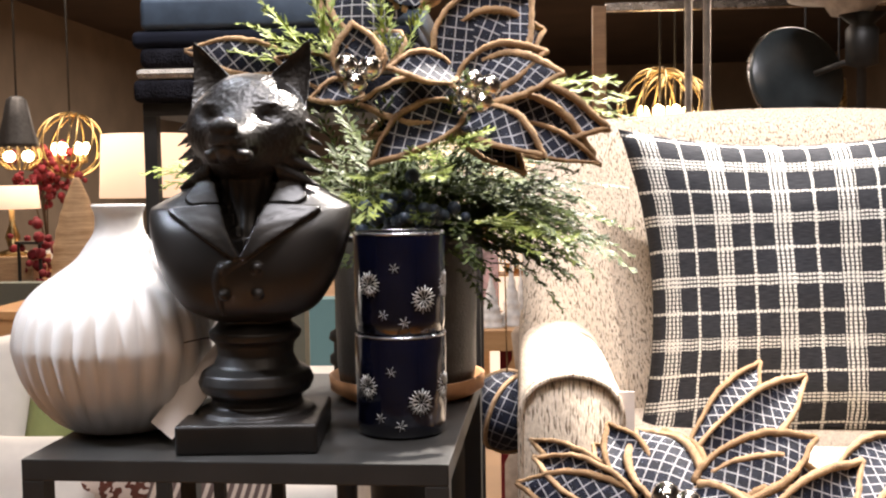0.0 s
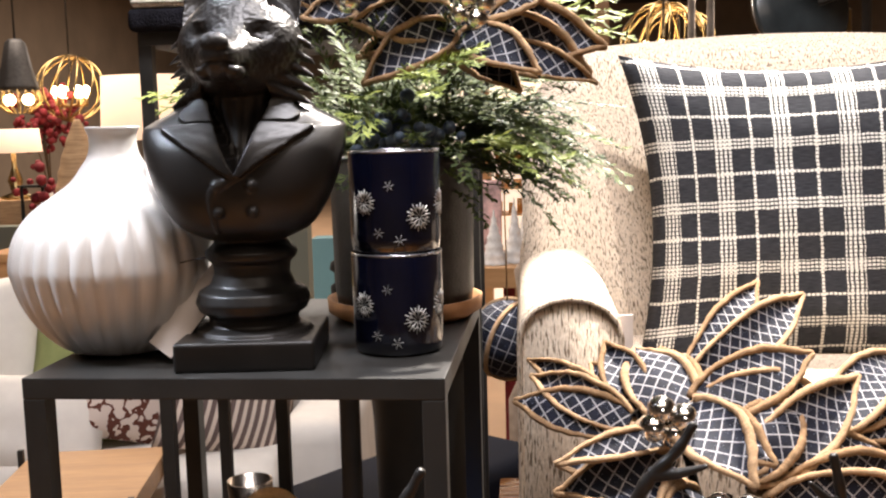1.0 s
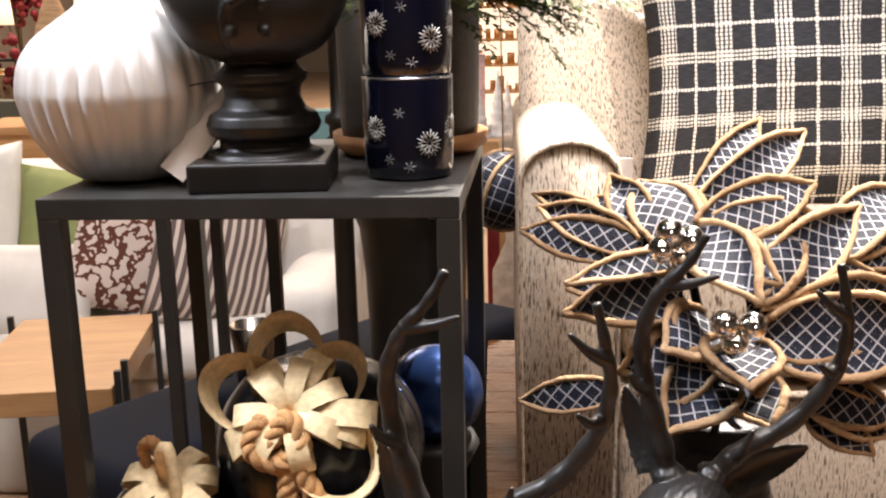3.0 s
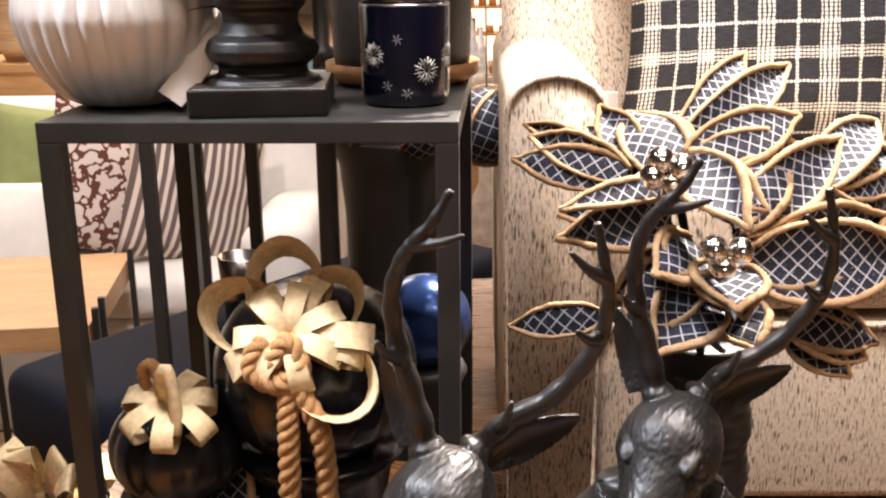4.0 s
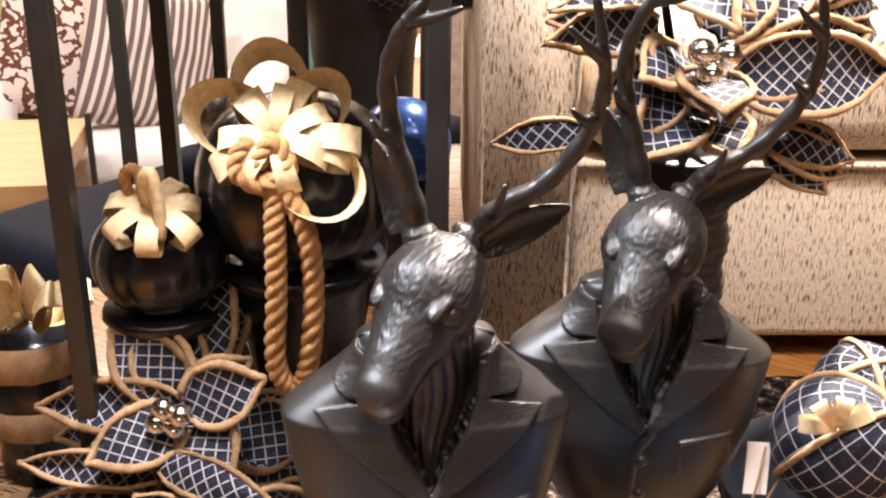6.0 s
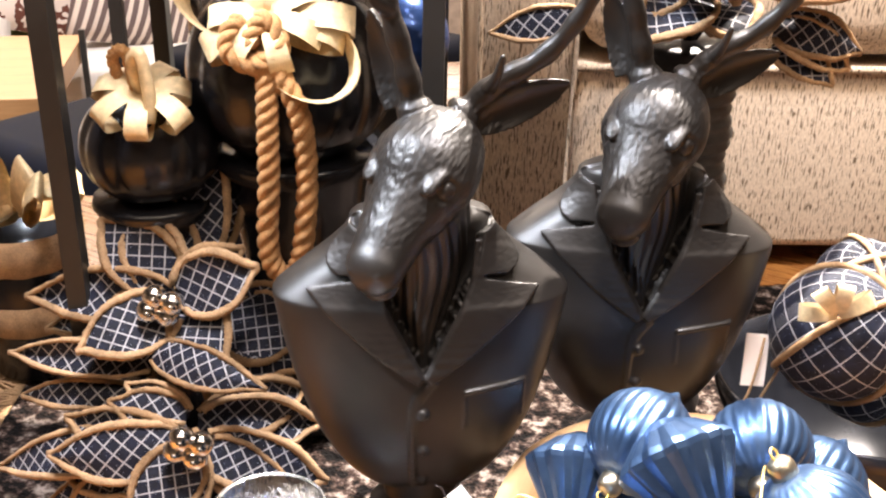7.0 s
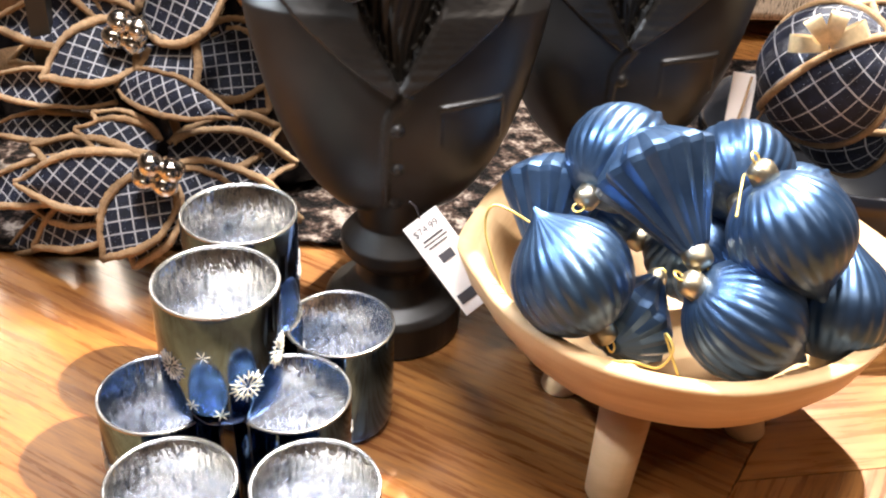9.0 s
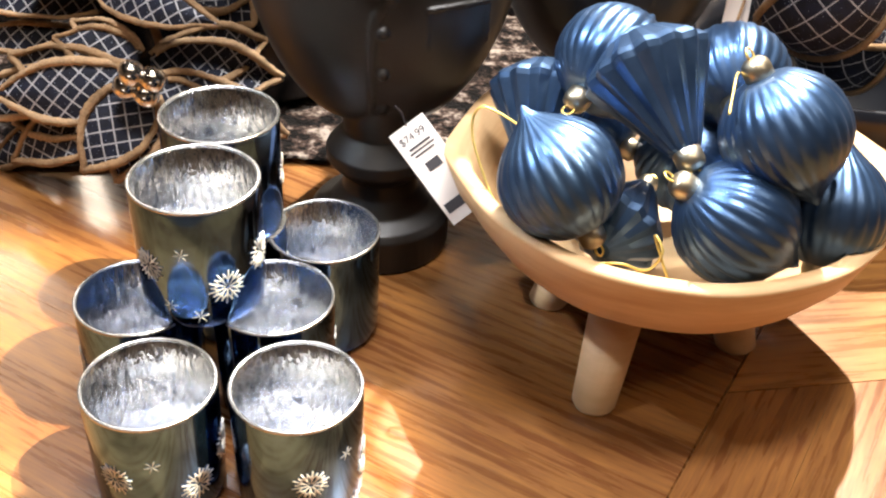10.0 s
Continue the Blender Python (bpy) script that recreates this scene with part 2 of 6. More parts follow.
DARK_WALL = worn("dark_ceiling_paint", (0.055, 0.042, 0.034), 0.8, 0, 0.3, 0.3, 1.2, 0.2, 0.002, 60)
TAUPE = worn("taupe_wall_paint", (0.23, 0.185, 0.14), 0.8, 0, 0.3, 0.15, 1.5, 0.1, 0.001, 80)
TEAL = worn("teal_wall_paint", (0.12, 0.23, 0.25), 0.7, 0, 0.3, 0.1, 2)
GREYGREEN = worn("grey_green_paint", (0.16, 0.17, 0.14), 0.8, 0, 0.3, 0.1, 2)
FLOOR_TILE = worn("beige_floor", (0.36, 0.24, 0.15), 0.45, 0, 0.5, 0.15, 3, 0.1, 0.001, 60)
LINEN = worn("white_linen", (0.74, 0.70, 0.64), 0.9, 0, 0.15, 0.06, 12, 0.5, 0.001, 700)
GREEN_CLOTH = worn("sage_velvet", (0.24, 0.27, 0.11), 0.85, 0, 0.2, 0.12, 14, 0.4, 0.001, 500)
MUSTARD = worn("mustard_cloth", (0.40, 0.30, 0.05), 0.85)
NAVY_VELVET = worn("navy_velvet", (0.006, 0.008, 0.016), 0.9, 0, 0.25, 0.3, 20, 0.3, 0.001, 500)
BLACK_VEL = worn("black_cloth", (0.006, 0.006, 0.007), 0.9, 0, 0.2)
RED = worn("red_cloth", (0.2, 0.014, 0.02), 0.8)
WHITE_PAINT = worn("white_paint", (0.8, 0.78, 0.74), 0.6)
BULB = emit("warm_bulb", (1.0, 0.72, 0.38), 25)
SHADE = Nodes("cream_lampshade")
SHADE.b.inputs["Emission Color"].default_value = (1.0, 0.68, 0.42, 1)
SHADE.b.inputs["Emission Strength"].default_value = 0.75
SHADE = SHADE.set((0.8, 0.66, 0.52), 0.6)
BRASS = worn("aged_brass", (0.5, 0.36, 0.16), 0.3, 1.0)
WICKER = wood("woven_seagrass", (0.33, 0.19, 0.09), (0.62, 0.42, 0.24), (8, 8, 120), 0.8)
SMOKE = worn("smoked_disc", (0.045, 0.055, 0.058), 0.22, 0.0, 0.6, 0.3, 8)
BLUE_BALL = worn("cobalt_mirror_ball", (0.03, 0.07, 0.22), 0.2, 0.7)
CHROME = worn("pewter", (0.35, 0.30, 0.25), 0.25, 1.0)


def striped():
    k = Nodes("striped_cloth")
    uv = k.coord("UV", rot=(0, 0, 4))
    sep = k.n("ShaderNodeSeparateXYZ")
    k.link(uv, sep.inputs[0])
    s = k.math("GREATER_THAN", k.math("FRACT", k.math("DIVIDE", sep.outputs[0], 0.026)), 0.45)
    k.bump(k.noise(uv, 500, 2), 0.4, 0.001)
    return k.set(k.mix(s, (0.66, 0.56, 0.48), (0.15, 0.11, 0.10)), 0.9, 0, 0.15)


def leopard():
    k = Nodes("spotted_cloth")
    uv = k.coord("UV")
    n = k.noise(uv, 22, 2, 0.5)
    ring = k.math("LESS_THAN", k.math("ABSOLUTE", k.math("SUBTRACT", n, 0.53)), 0.05)
    return k.set(k.mix(ring, (0.68, 0.58, 0.51), (0.13, 0.05, 0.035)), 0.9, 0, 0.15)


def rug_weave():
    k = Nodes("mottled_weave")
    v = k.coord()
    a, b = k.noise(v, 55, 3, 0.7), k.noise(v, 160, 2)
    col = k.ramp(a, [(0.44, (0.008, 0.007, 0.007)), (0.53, (0.07, 0.046, 0.038)), (0.66, (0.38, 0.32, 0.28))])
    k.bump(k.math("ADD", a, b), 1.0, 0.006)
    return k.set(col, 0.95, 0, 0.1)


STRIPED, LEOPARD, WEAVE = striped(), leopard(), rug_weave()

# ---- mesh helpers ----


def link(name, bm, mats, parent=None, label="", smooth=True):
    me = bpy.data.meshes.new(name)
    bm.normal_update()
    for f in bm.faces:
        f.smooth = smooth
    bm.to_mesh(me)
    bm.free()
    for m in mats if isinstance(mats, (list, tuple)) else [mats]:
        me.materials.append(m)
    ob = new(name, me)
    if parent is not None:
        ob.parent = parent
    if label:
        ob["label"] = label
    return ob


def part(name, bm, mat, parent, label="", smooth=True):
    return link(name, bm, mat, parent, label, smooth)


def thing(name, at=(0, 0, 0), turn=0.0, label="", category="", group="", kind=""):
    ob = new(name)
    ob.empty_display_size = 0.05
    ob.matrix_basis = pose(*at, 0, 0, turn)
    return tagged(ob, label, category, group, kind)


def BM():
    return bmesh.new()


def box(bm, lo, hi, bevel=0.0, turn=0.0, mat=0):
    lo, hi = Vector(lo), Vector(hi)
    geo = bmesh.ops.create_cube(bm, size=1)
    m = Matrix.Translation((lo + hi) / 2) @ Matrix.Rotation(radians(turn), 4, "Z") @ Matrix.Diagonal((*(hi - lo), 1))
    bmesh.ops.transform(bm, matrix=m, verts=geo["verts"])
    faces = {f for v in geo["verts"] for f in v.link_faces}
    for f in faces:
        f.material_index = mat
    if bevel:
        edges = list({e for v in geo["verts"] for e in v.link_edges})
        bmesh.ops.bevel(bm, geom=edges, offset=bevel, segments=2, profile=0.7, affect="EDGES")
    return bm


def rings(bm, loops, close=True, cap=True, mat=0):
    """Skins a list of loops of points."""
    vs = [[bm.verts.new(p) for p in loop] for loop in loops]
    n = len(vs[0])
    for a, b in zip(vs, vs[1:]):
        for i in range(n if close else n - 1):
            j = (i + 1) % n
            f = bm.faces.new((a[i], a[j], b[j], b[i]))
            f.material_index = mat
    if cap and close:
        for loop, flip in ((vs[0], True), (vs[-1], False)):
            f = bm.faces.new(list(reversed(loop)) if flip else loop)
            f.material_index = mat
    return vs


def lathe(bm, profile, seg=32, rib=None, mat=0, cap=True, off=(0, 0, 0)):
    loops = []
    for k, (r, z) in enumerate(profile):
        loop = []
        for i in range(seg):
            a = 2 * math.pi * i / seg
            rr = max(r, 0.0002) * (1 + (rib(a, k / (len(profile) - 1)) if rib else 0))
            loop.append((off[0] + rr * math.cos(a), off[1] + rr * math.sin(a), off[2] + z))
        loops.append(loop)
    return rings(bm, loops, True, cap, mat)


def spline(pts, n):
    """A smooth run of n points through pts."""
    pts = [Vector(p) for p in pts]
    out = []
    for k in range(n):
        t = k / (n - 1) * (len(pts) - 1)
        i = min(int(t), len(pts) - 2)
        f = t - i
        p0, p1, p2, p3 = pts[max(i - 1, 0)], pts[i], pts[i + 1], pts[min(i + 2, len(pts) - 1)]
        out.append(0.5 * (2 * p1 + (p2 - p0) * f + (2 * p0 - 5 * p1 + 4 * p2 - p3) * f * f + (3 * p1 - p0 - 3 * p2 + p3) * f ** 3))
    return out


def tube(bm, pts, radius, seg=6, closed=False, mat=0, twist=0.0):
    """A tube along pts; radius is a number or a function of 0 to 1."""
    pts = [Vector(p) for p in pts]
    n = len(pts)
    loops, up = [], Vector((0.31, 0.2, 0.93))
    for k, p in enumerate(pts):
        d = pts[(k + 1) % n if closed else min(k + 1, n - 1)] - pts[k - 1 if closed else max(k - 1, 0)]
        if d.length < 1e-9:
            d = Vector((0, 0, 1))
        d.normalize()
        s = d.cross(up)
        if s.length < 0.05:
            s = d.cross(Vector((1, 0, 0)))
        s.normalize()
        u = s.cross(d)
        up = u
        r = radius(k / max(n - 1, 1)) if callable(radius) else radius
        loops.append([p + r * (math.cos(a) * s + math.sin(a) * u) for a in (2 * math.pi * i / seg + twist * k for i in range(seg))])
    if closed:
        rings(bm, loops + [loops[0]], True, False, mat)
    else:
        rings(bm, loops, True, True, mat)
    return bm


def ball(bm, c, r, seg=16, mat=0, squash=(1, 1, 1)):
    geo = bmesh.ops.create_uvsphere(bm, u_segments=seg, v_segments=max(6, seg // 2), radius=1)
    bmesh.ops.transform(bm, matrix=Matrix.Translation(c) @ Matrix.Diagonal((r * squash[0], r * squash[1], r * squash[2], 1)), verts=geo["verts"])
    for v in geo["verts"]:
        for f in v.link_faces:
            f.material_index = mat


def cushion_mesh(w, h, d, n=18, pinch=0.07, seed=1):
    """A stuffed pillow, upright in x and z, with its cloth laid out in metres."""
    rng = random.Random(seed)
    bm = BM()
    uvl = bm.loops.layers.uv.new("UVMap")
    for side in (-1, 1):
        grid = []
        for j in range(n + 1):
            row = []
            for i in range(n + 1):
                u, v = 2 * i / n - 1, 2 * j / n - 1
                bulge = ((1 - u * u) * (1 - v * v)) ** 0.42
                x = u * w / 2 * (1 - pinch * (1 - v * v) * abs(u))
                z = v * h / 2 * (1 - pinch * (1 - u * u) * abs(v))
                wave = 0.012 * noise.noise(Vector((u * 2.5 + seed, v * 2.5, side)))
                row.append((bm.verts.new((x, side * (bulge * d / 2 + (wave if 0 < bulge else 0) * bulge), z)), (u * w / 2, v * h / 2)))
            grid.append(row)
        for j in range(n):
            for i in range(n):
                q = [grid[j][i], grid[j][i + 1], grid[j + 1][i + 1], grid[j + 1][i]]
                if side > 0:
                    q.reverse()
                f = bm.faces.new([a for a, _ in q])
                for lp, (_, uv) in zip(f.loops, q):
                    lp[uvl].uv = uv
    bmesh.ops.remove_doubles(bm, verts=bm.verts, dist=0.0008)
    return bm


def place(ob, m):
    ob.matrix_basis = m
    return ob


# ---- cloth flowers ----


def petal(parent, base, tip, width, hint, seed, trim=JUTE_PALE, cloth=CHECK):
    """A stiff cloth petal with a rope edge, from base to tip, its face turned to hint."""
    rng = random.Random(seed)
    base, tip = Vector(base), Vector(tip)
    d = tip - base
    length = d.length * 1.13
    d.normalize()
    side = d.cross(Vector(hint)).normalized()
    nor = side.cross(d).normalized()
    arch, cup, skew = length * rng.uniform(0.06, 0.16), width * rng.uniform(-0.12, 0.2), rng.uniform(-0.08, 0.08)
    nu, nv = 12, 6
    width = width * 1.08

    def spot_at(u, v):
        w = width / 2 * min(1.0, max(0.0, math.sin(math.pi * min(1, 0.03 + 0.97 * u) ** 0.82)) ** (0.62 + 0.6 * u * u) + 0.14 * max(0, 1 - u / 0.35))
        p = base + d * (u * length) + side * (v * w + skew * length * u * u)
        return p + nor * (arch * math.sin(math.pi * u * 0.9) + cup * abs(v) ** 1.3 - arch * 0.5 * u ** 3), w

    bm = BM()
    uvl = bm.loops.layers.uv.new("UVMap")
    for lift in (0.0, -0.0016):
        grid = []
        for i in range(nu + 1):
            row = []
            for j in range(nv + 1):
                v = 2 * j / nv - 1
                p, w = spot_at(i / nu, v)
                row.append((bm.verts.new(p + nor * lift), (v * w, i / nu * length)))
            grid.append(row)
        for i in range(nu):
            for j in range(nv):
                q = [grid[i][j], grid[i][j + 1], grid[i + 1][j + 1], grid[i + 1][j]]
                if lift < 0:
                    q.reverse()
                f = bm.faces.new([a for a, _ in q])
                for lp, (_, uv) in zip(f.loops, q):
                    lp[uvl].uv = uv
    ob = part("petal", bm, cloth, parent)
    line = [spot_at(i / 14, -1)[0] for i in range(15)] + [spot_at(1 - i / 14, 1)[0] for i in range(1, 15)]
    line = [p + nor * 0.0004 + Vector([rng.uniform(-0.0006, 0.0006) for _ in range(3)]) for p in line]
    tr = BM()
    rad = 0.0031 * min(1.15, max(0.75, width / 0.045))
    tube(tr, spline(line, 70), lambda t: rad * (1 + 0.2 * math.sin(t * 420) + 0.12 * math.sin(t * 151 + seed)), 6)
    part("rope_edge", tr, trim, ob, "twisted jute edge")
    return ob


def bells(parent, at, n, r, seed):
    rng = random.Random(seed)
    for k in range(n):
        bm = BM()
        a = 2 * math.pi * k / n + 0.4
        c = Vector(at) + Vector((math.cos(a) * r * 1.1, rng.uniform(-0.5, 0.2) * r, math.sin(a) * r * 0.95))
        ball(bm, c, r, 16)
        ball(bm, c + Vector((0, -r * 0.75, 0)), r * 0.35, 8)
        part("bell", bm, BELL, parent, "small shiny silver jingle bell")


def bloom(parent, petals, hint, seed):
    for k, (b, t, w) in enumerate(petals):
        h = Vector(hint) + Vector((0, 0, 0.25 * math.sin(k * 2.1)))
        petal(parent, b, t, w * 0.94, h, seed * 100 + k, JUTE_PALE if k % 3 else JUTE)
        if w > 0.034:
            b2, t2 = Vector(b), Vector(t)
            ax = Vector(hint).normalized()
            t2 = b2 + Matrix.Rotation(0.3 if k % 2 else -0.3, 3, ax) @ (t2 - b2) * 0.93 - ax * 0.012
            petal(parent, b2 - ax * 0.006, t2, w * 0.85, h, seed * 100 + k + 50, JUTE if k % 3 else JUTE_PALE)


# ---- the room ----
T = 0.578


def slab(name, lo, hi, mat, label="", category=""):
    return tagged(link(name, box(BM(), lo, hi), mat, smooth=False), label, category, kind="structure")


slab("floor", (-6, -4, -0.1), (6, 22, 0), FLOOR_TILE, "beige shop floor seen behind the furniture", "floor")
slab("ceiling", (-6, -4, 3.6), (6, 22, 3.7), DARK_WALL, "dark brown painted shop ceiling with tracks", "ceiling")
slab("wall_north", (-6, 22, 0), (6, 22.15, 3.6), TAUPE, "taupe painted shop wall far behind", "wall")
slab("wall_south", (-6, -4.15, 0), (6, -4, 3.6), TAUPE, "taupe shop wall behind the viewer", "wall")
slab("wall_west", (-6.15, -4, 0), (-6, 22, 3.6), TAUPE, "taupe shop wall at the side", "wall")
slab("wall_east", (6, -4, 0), (6.15, 22, 3.6), TAUPE, "taupe shop wall at the side", "wall")

# ---- display platform ----
platform = thing("display_platform", (0, 0, 0), 0, "low display platform topped with varnished wooden planks", "platform")
for lo, hi in (((-0.62, 0.05, 0.0), (1.35, 1.40, T - 0.022)), ((-0.02, 1.40, 0.0), (1.35, 2.35, T - 0.022))):
    part("base", box(BM(), lo, hi, 0.004), BLACK_VEL, platform, "dark plinth under the planks")


def clip(poly, p, n):
    """The part of a flat outline on the side of p that n points to."""
    out = []
    for a, b in zip(poly, poly[1:] + poly[:1]):
        da, db = (a - p).dot(n), (b - p).dot(n)
        if da >= 0:
            out.append(a)
        if da * db < 0:
            out.append(a + (b - a) * (da / (da - db)))
    return out


def plank(outline):
    """One board of the top, from its flat outline, with eased edges."""
    c = sum(outline, Vector((0, 0))) / len(outline)
    loops = []
    for z, inset in ((T - 0.022, 0.0003), (T - 0.0012, 0.0003), (T, 0.0012)):
        loops.append([(*(p - (p - c).normalized() * inset), z) for p in outline])
    bm = BM()
    rings(bm, loops)
    bmesh.ops.recalc_face_normals(bm, faces=bm.faces)
    ob = part("plank", bm, PLATFORM_WOOD, platform, "", False)
    return ob


def field(turn, width, sides):
    """Boards laid at an angle over the front of the platform, kept to the given sides."""
    u = Vector((math.cos(radians(turn)), math.sin(radians(turn))))
    v = Vector((-u.y, u.x))
    for k in range(-34, 35):
        o = JOINT + v * (width * k)
        poly = [o - u * 2, o + u * 2, o + u * 2 + v * width, o - u * 2 + v * width]
        for p, n in sides + EDGES:
            poly = clip(poly, p, n)
            if len(poly) < 3:
                break
        if len(poly) >= 3:
            ob = plank(poly)
            # the grain follows the board
            turn_m = Matrix.Rotation(radians(turn), 4, "Z")
            ob.data.transform(turn_m.inverted())
            ob.matrix_basis = turn_m


JOINT = Vector((0.192, 0.52))
tilt = Matrix.Rotation(radians(-9), 2)
EDGES = []
for p, n in (((-0.72, 0.6), (1, 0)), ((1.37, 0.6), (-1, 0)), ((0.3, -0.02), (0, 1)), ((0.3, 1.39), (0, -1))):
    EDGES.append((tilt @ (Vector(p) - Vector((0.3, 0.6))) + Vector((0.3, 0.6)), tilt @ Vector(n)))
ALONG, ACROSS = Vector((math.cos(radians(58)), math.sin(radians(58)))), Vector((math.cos(radians(-32)), math.sin(radians(-32))))
LEVEL = Vector((-math.sin(radians(8)), math.cos(radians(8))))
field(-32, 0.062, [(JOINT, -ACROSS)])
field(58, 0.062, [(JOINT, ACROSS), (JOINT, -LEVEL)])
field(8, 0.062, [(JOINT, ACROSS), (JOINT, LEVEL)])
for k in range(13, 22):
    y0 = -0.02 + 0.1085 * k
    part("plank", box(BM(), (-0.03, y0 + 0.0006, T - 0.025), (1.37, y0 + 0.1079, T - 0.003), 0.0012), PLATFORM_WOOD, platform, "", False)

# woven throw with a fringe, under the busts and the stand
throw = thing("throw_rug", (0, 0, T), 0, "mottled black and cream woven throw with a beige fringe", "rug")
bm = BM()
nx, ny = 90, 46
for j in range(ny + 1):
    for i in range(nx + 1):
        x, yy = -0.47 + 1.25 * i / nx, 0.80 + 0.44 * j / ny
        edge = 0.03 * math.sin(x * 6 + 1) + 0.012 * noise.noise(Vector((x * 9, yy * 9, 0)))
        bm.verts.new((x, yy + edge * (1 - j / ny) - 0.07 * min(1, max(0, x + 0.15) * 5) * (1 - j / ny), 0.005 + 0.003 * noise.noise(Vector((x * 60, yy * 60, 3)))))
bm.verts.ensure_lookup_table()
for j in range(ny):
    for i in range(nx):
        a = j * (nx + 1) + i
        bm.faces.new([bm.verts[k] for k in (a, a + 1, a + nx + 2, a + nx + 1)])
bmesh.ops.solidify(bm, geom=bm.faces[:], thickness=0.004)
part("weave", bm, WEAVE, throw)
bm = BM()
rng = random.Random(5)
for k in range(120):
    y0 = 0.81 + 0.3 * k / 120
    p = Vector((-0.462, y0, 0.006))
    pts = [p]
    for s in range(4):
        p = p + Vector((-0.016 + rng.uniform(-0.005, 0.005), rng.uniform(-0.012, 0.008), rng.uniform(-0.001, 0.003)))
        pts.append(p)
    tube(bm, spline(pts, 8), 0.0017, 5)
tagged(part("fringe", bm, JUTE, throw, "loose beige fringe"), kind="stuff")

# ---- black metal stands ----


def stand(at, turn, w, d, z0, z1, bar, label):
    st = thing("plant_stand", (at[0], at[1], z0), turn, label, "stand", "black metal plant stands")
    h = z1 - z0
    part("top", box(BM(), (0, 0, h - bar * 0.95), (w, d, h), 0.0012), IRON, st, "flat black metal top", False)
    for x, y in ((0, 0), (w - bar, 0), (0, d - bar), (w - bar, d - bar)):
        part("leg", box(BM(), (x, y, 0), (x + bar, y + bar, h - bar * 0.95), 0.001), IRON, st, "", False)
    for x in (0.0, w - bar):
        part("foot_bar", box(BM(), (x, bar, 0), (x + bar, d - bar, bar), 0.001), IRON, st, "", False)
    return st


stand((-0.356, 0.852, 0), -2.0, 0.325, 0.352, T + 0.008, 1.182, 0.0175, "black metal plant stand holding the vase, bust and cups")
stand((-0.468, 1.458, 0), 1.0, 0.44, 0.30, 0.0, 1.492, 0.0175, "tall black metal plant stand with folded knits on top")

# ---- armchair ----
chair = thing("armchair", (0.0, 0.0, T), 0, "cream armchair in flecked woven cloth with rolled welts", "chair")


def soft_box(lo, hi, r, sub=3):
    bm = box(BM(), lo, hi)
    bmesh.ops.bevel(bm, geom=bm.edges[:], offset=r, segments=4, profile=0.5, affect="EDGES")
    return bm


for x0 in (0.022, 0.74):
    arm = BM()
    secs = []
    for yy, top, half in ((1.285, 0.585, 0.058), (1.30, 0.592, 0.0605), (1.45, 0.596, 0.06), (1.70, 0.60, 0.058), (1.98, 0.60, 0.056)):
        loop = []
        for k in range(9):
            a = math.pi * k / 8
            loop.append((x0 + 0.058 + half * math.cos(a), yy, top - 0.045 + 0.045 * math.sin(a)))
        loop += [(x0 + 0.058 - half, yy, 0.30), (x0 + 0.058 - half + 0.002, yy, 0.03), (x0 + 0.058 + half - 0.002, yy, 0.03), (x0 + 0.058 + half, yy, 0.30)]
        secs.append(loop)
    rings(arm, secs)
    a_ob = part("arm", arm, CLOTH, chair)
    welt = BM()
    line = [(p[0], 1.284, p[2]) for p in secs[0]]
    tube(welt, line, 0.0035, 6, closed=True)
    part("welt", welt, CLOTH, a_ob)
part("seat_rail", soft_box((0.142, 1.30, 0.03), (0.74, 1.95, 0.275), 0.014), CLOTH, chair)
welt = BM()
tube(welt, [(0.14, 1.297, 0.272), (0.44, 1.296, 0.274), (0.74, 1.297, 0.272)], 0.005, 8)
part("welt", welt, CLOTH, chair)
part("seat_cushion", soft_box((0.146, 1.285, 0.285), (0.736, 1.85, 0.462), 0.05), CLOTH, chair)
back = BM()
secs = []
for z, y0, x0, x1 in ((0.30, 1.66, 0.045, 0.835), (0.52, 1.69, 0.03, 0.85), (0.70, 1.735, 0.028, 0.852), (0.82, 1.765, 0.045, 0.84), (0.875, 1.785, 0.085, 0.80), (0.895, 1.82, 0.125, 0.76)):
    loop = []
    for k in range(21):
        u = k / 20
        e = abs(2 * u - 1)
        loop.append((x0 + (x1 - x0) * u, y0 - 0.10 * max(0, e - 0.55) / 0.45 * (1 if z < 0.8 else 0.4) + 0.05 * max(0, e - 0.9) / 0.1, z + 0.018 * (1 - (2 * u - 1) ** 2) * (z > 0.8)))
    loop += [(x1 - 0.02, y0 + 0.17, z), (x0 + 0.02, y0 + 0.17, z)]
    secs.append(loop)
rings(back, secs)
part("backrest", back, CLOTH, chair)
for x in (0.07, 0.80):
    for yy in (1.36, 1.9):
        part("leg", box(BM(), (x - 0.02, yy - 0.02, 0.0), (x + 0.02, yy + 0.02, 0.032), 0.003), BLACK_VEL, chair, "short dark block leg", False)
tag = BM()
box(tag, (0.118, 1.29, 0.49), (0.152, 1.2925, 0.565), 0.001)
part("paper_tag", tag, PAPER, chair, "beige card tag on a string", False)
tag2 = BM()
box(tag2, (0.545, 1.60, 0.79), (0.585, 1.603, 0.86), 0.001)
part("paper_tag", tag2, PAPER, chair, "beige card tag on a string", False)

pil = link("throw_pillow", cushion_mesh(0.53, 0.485, 0.16, 30, 0.15, 3), PLAID)
place(pil, pose(0.438, 1.600, T + 0.645, -9, -1.5, -3))
tagged(pil, "charcoal throw pillow with cream window-pane threads", "pillow")

# ---- busts ----


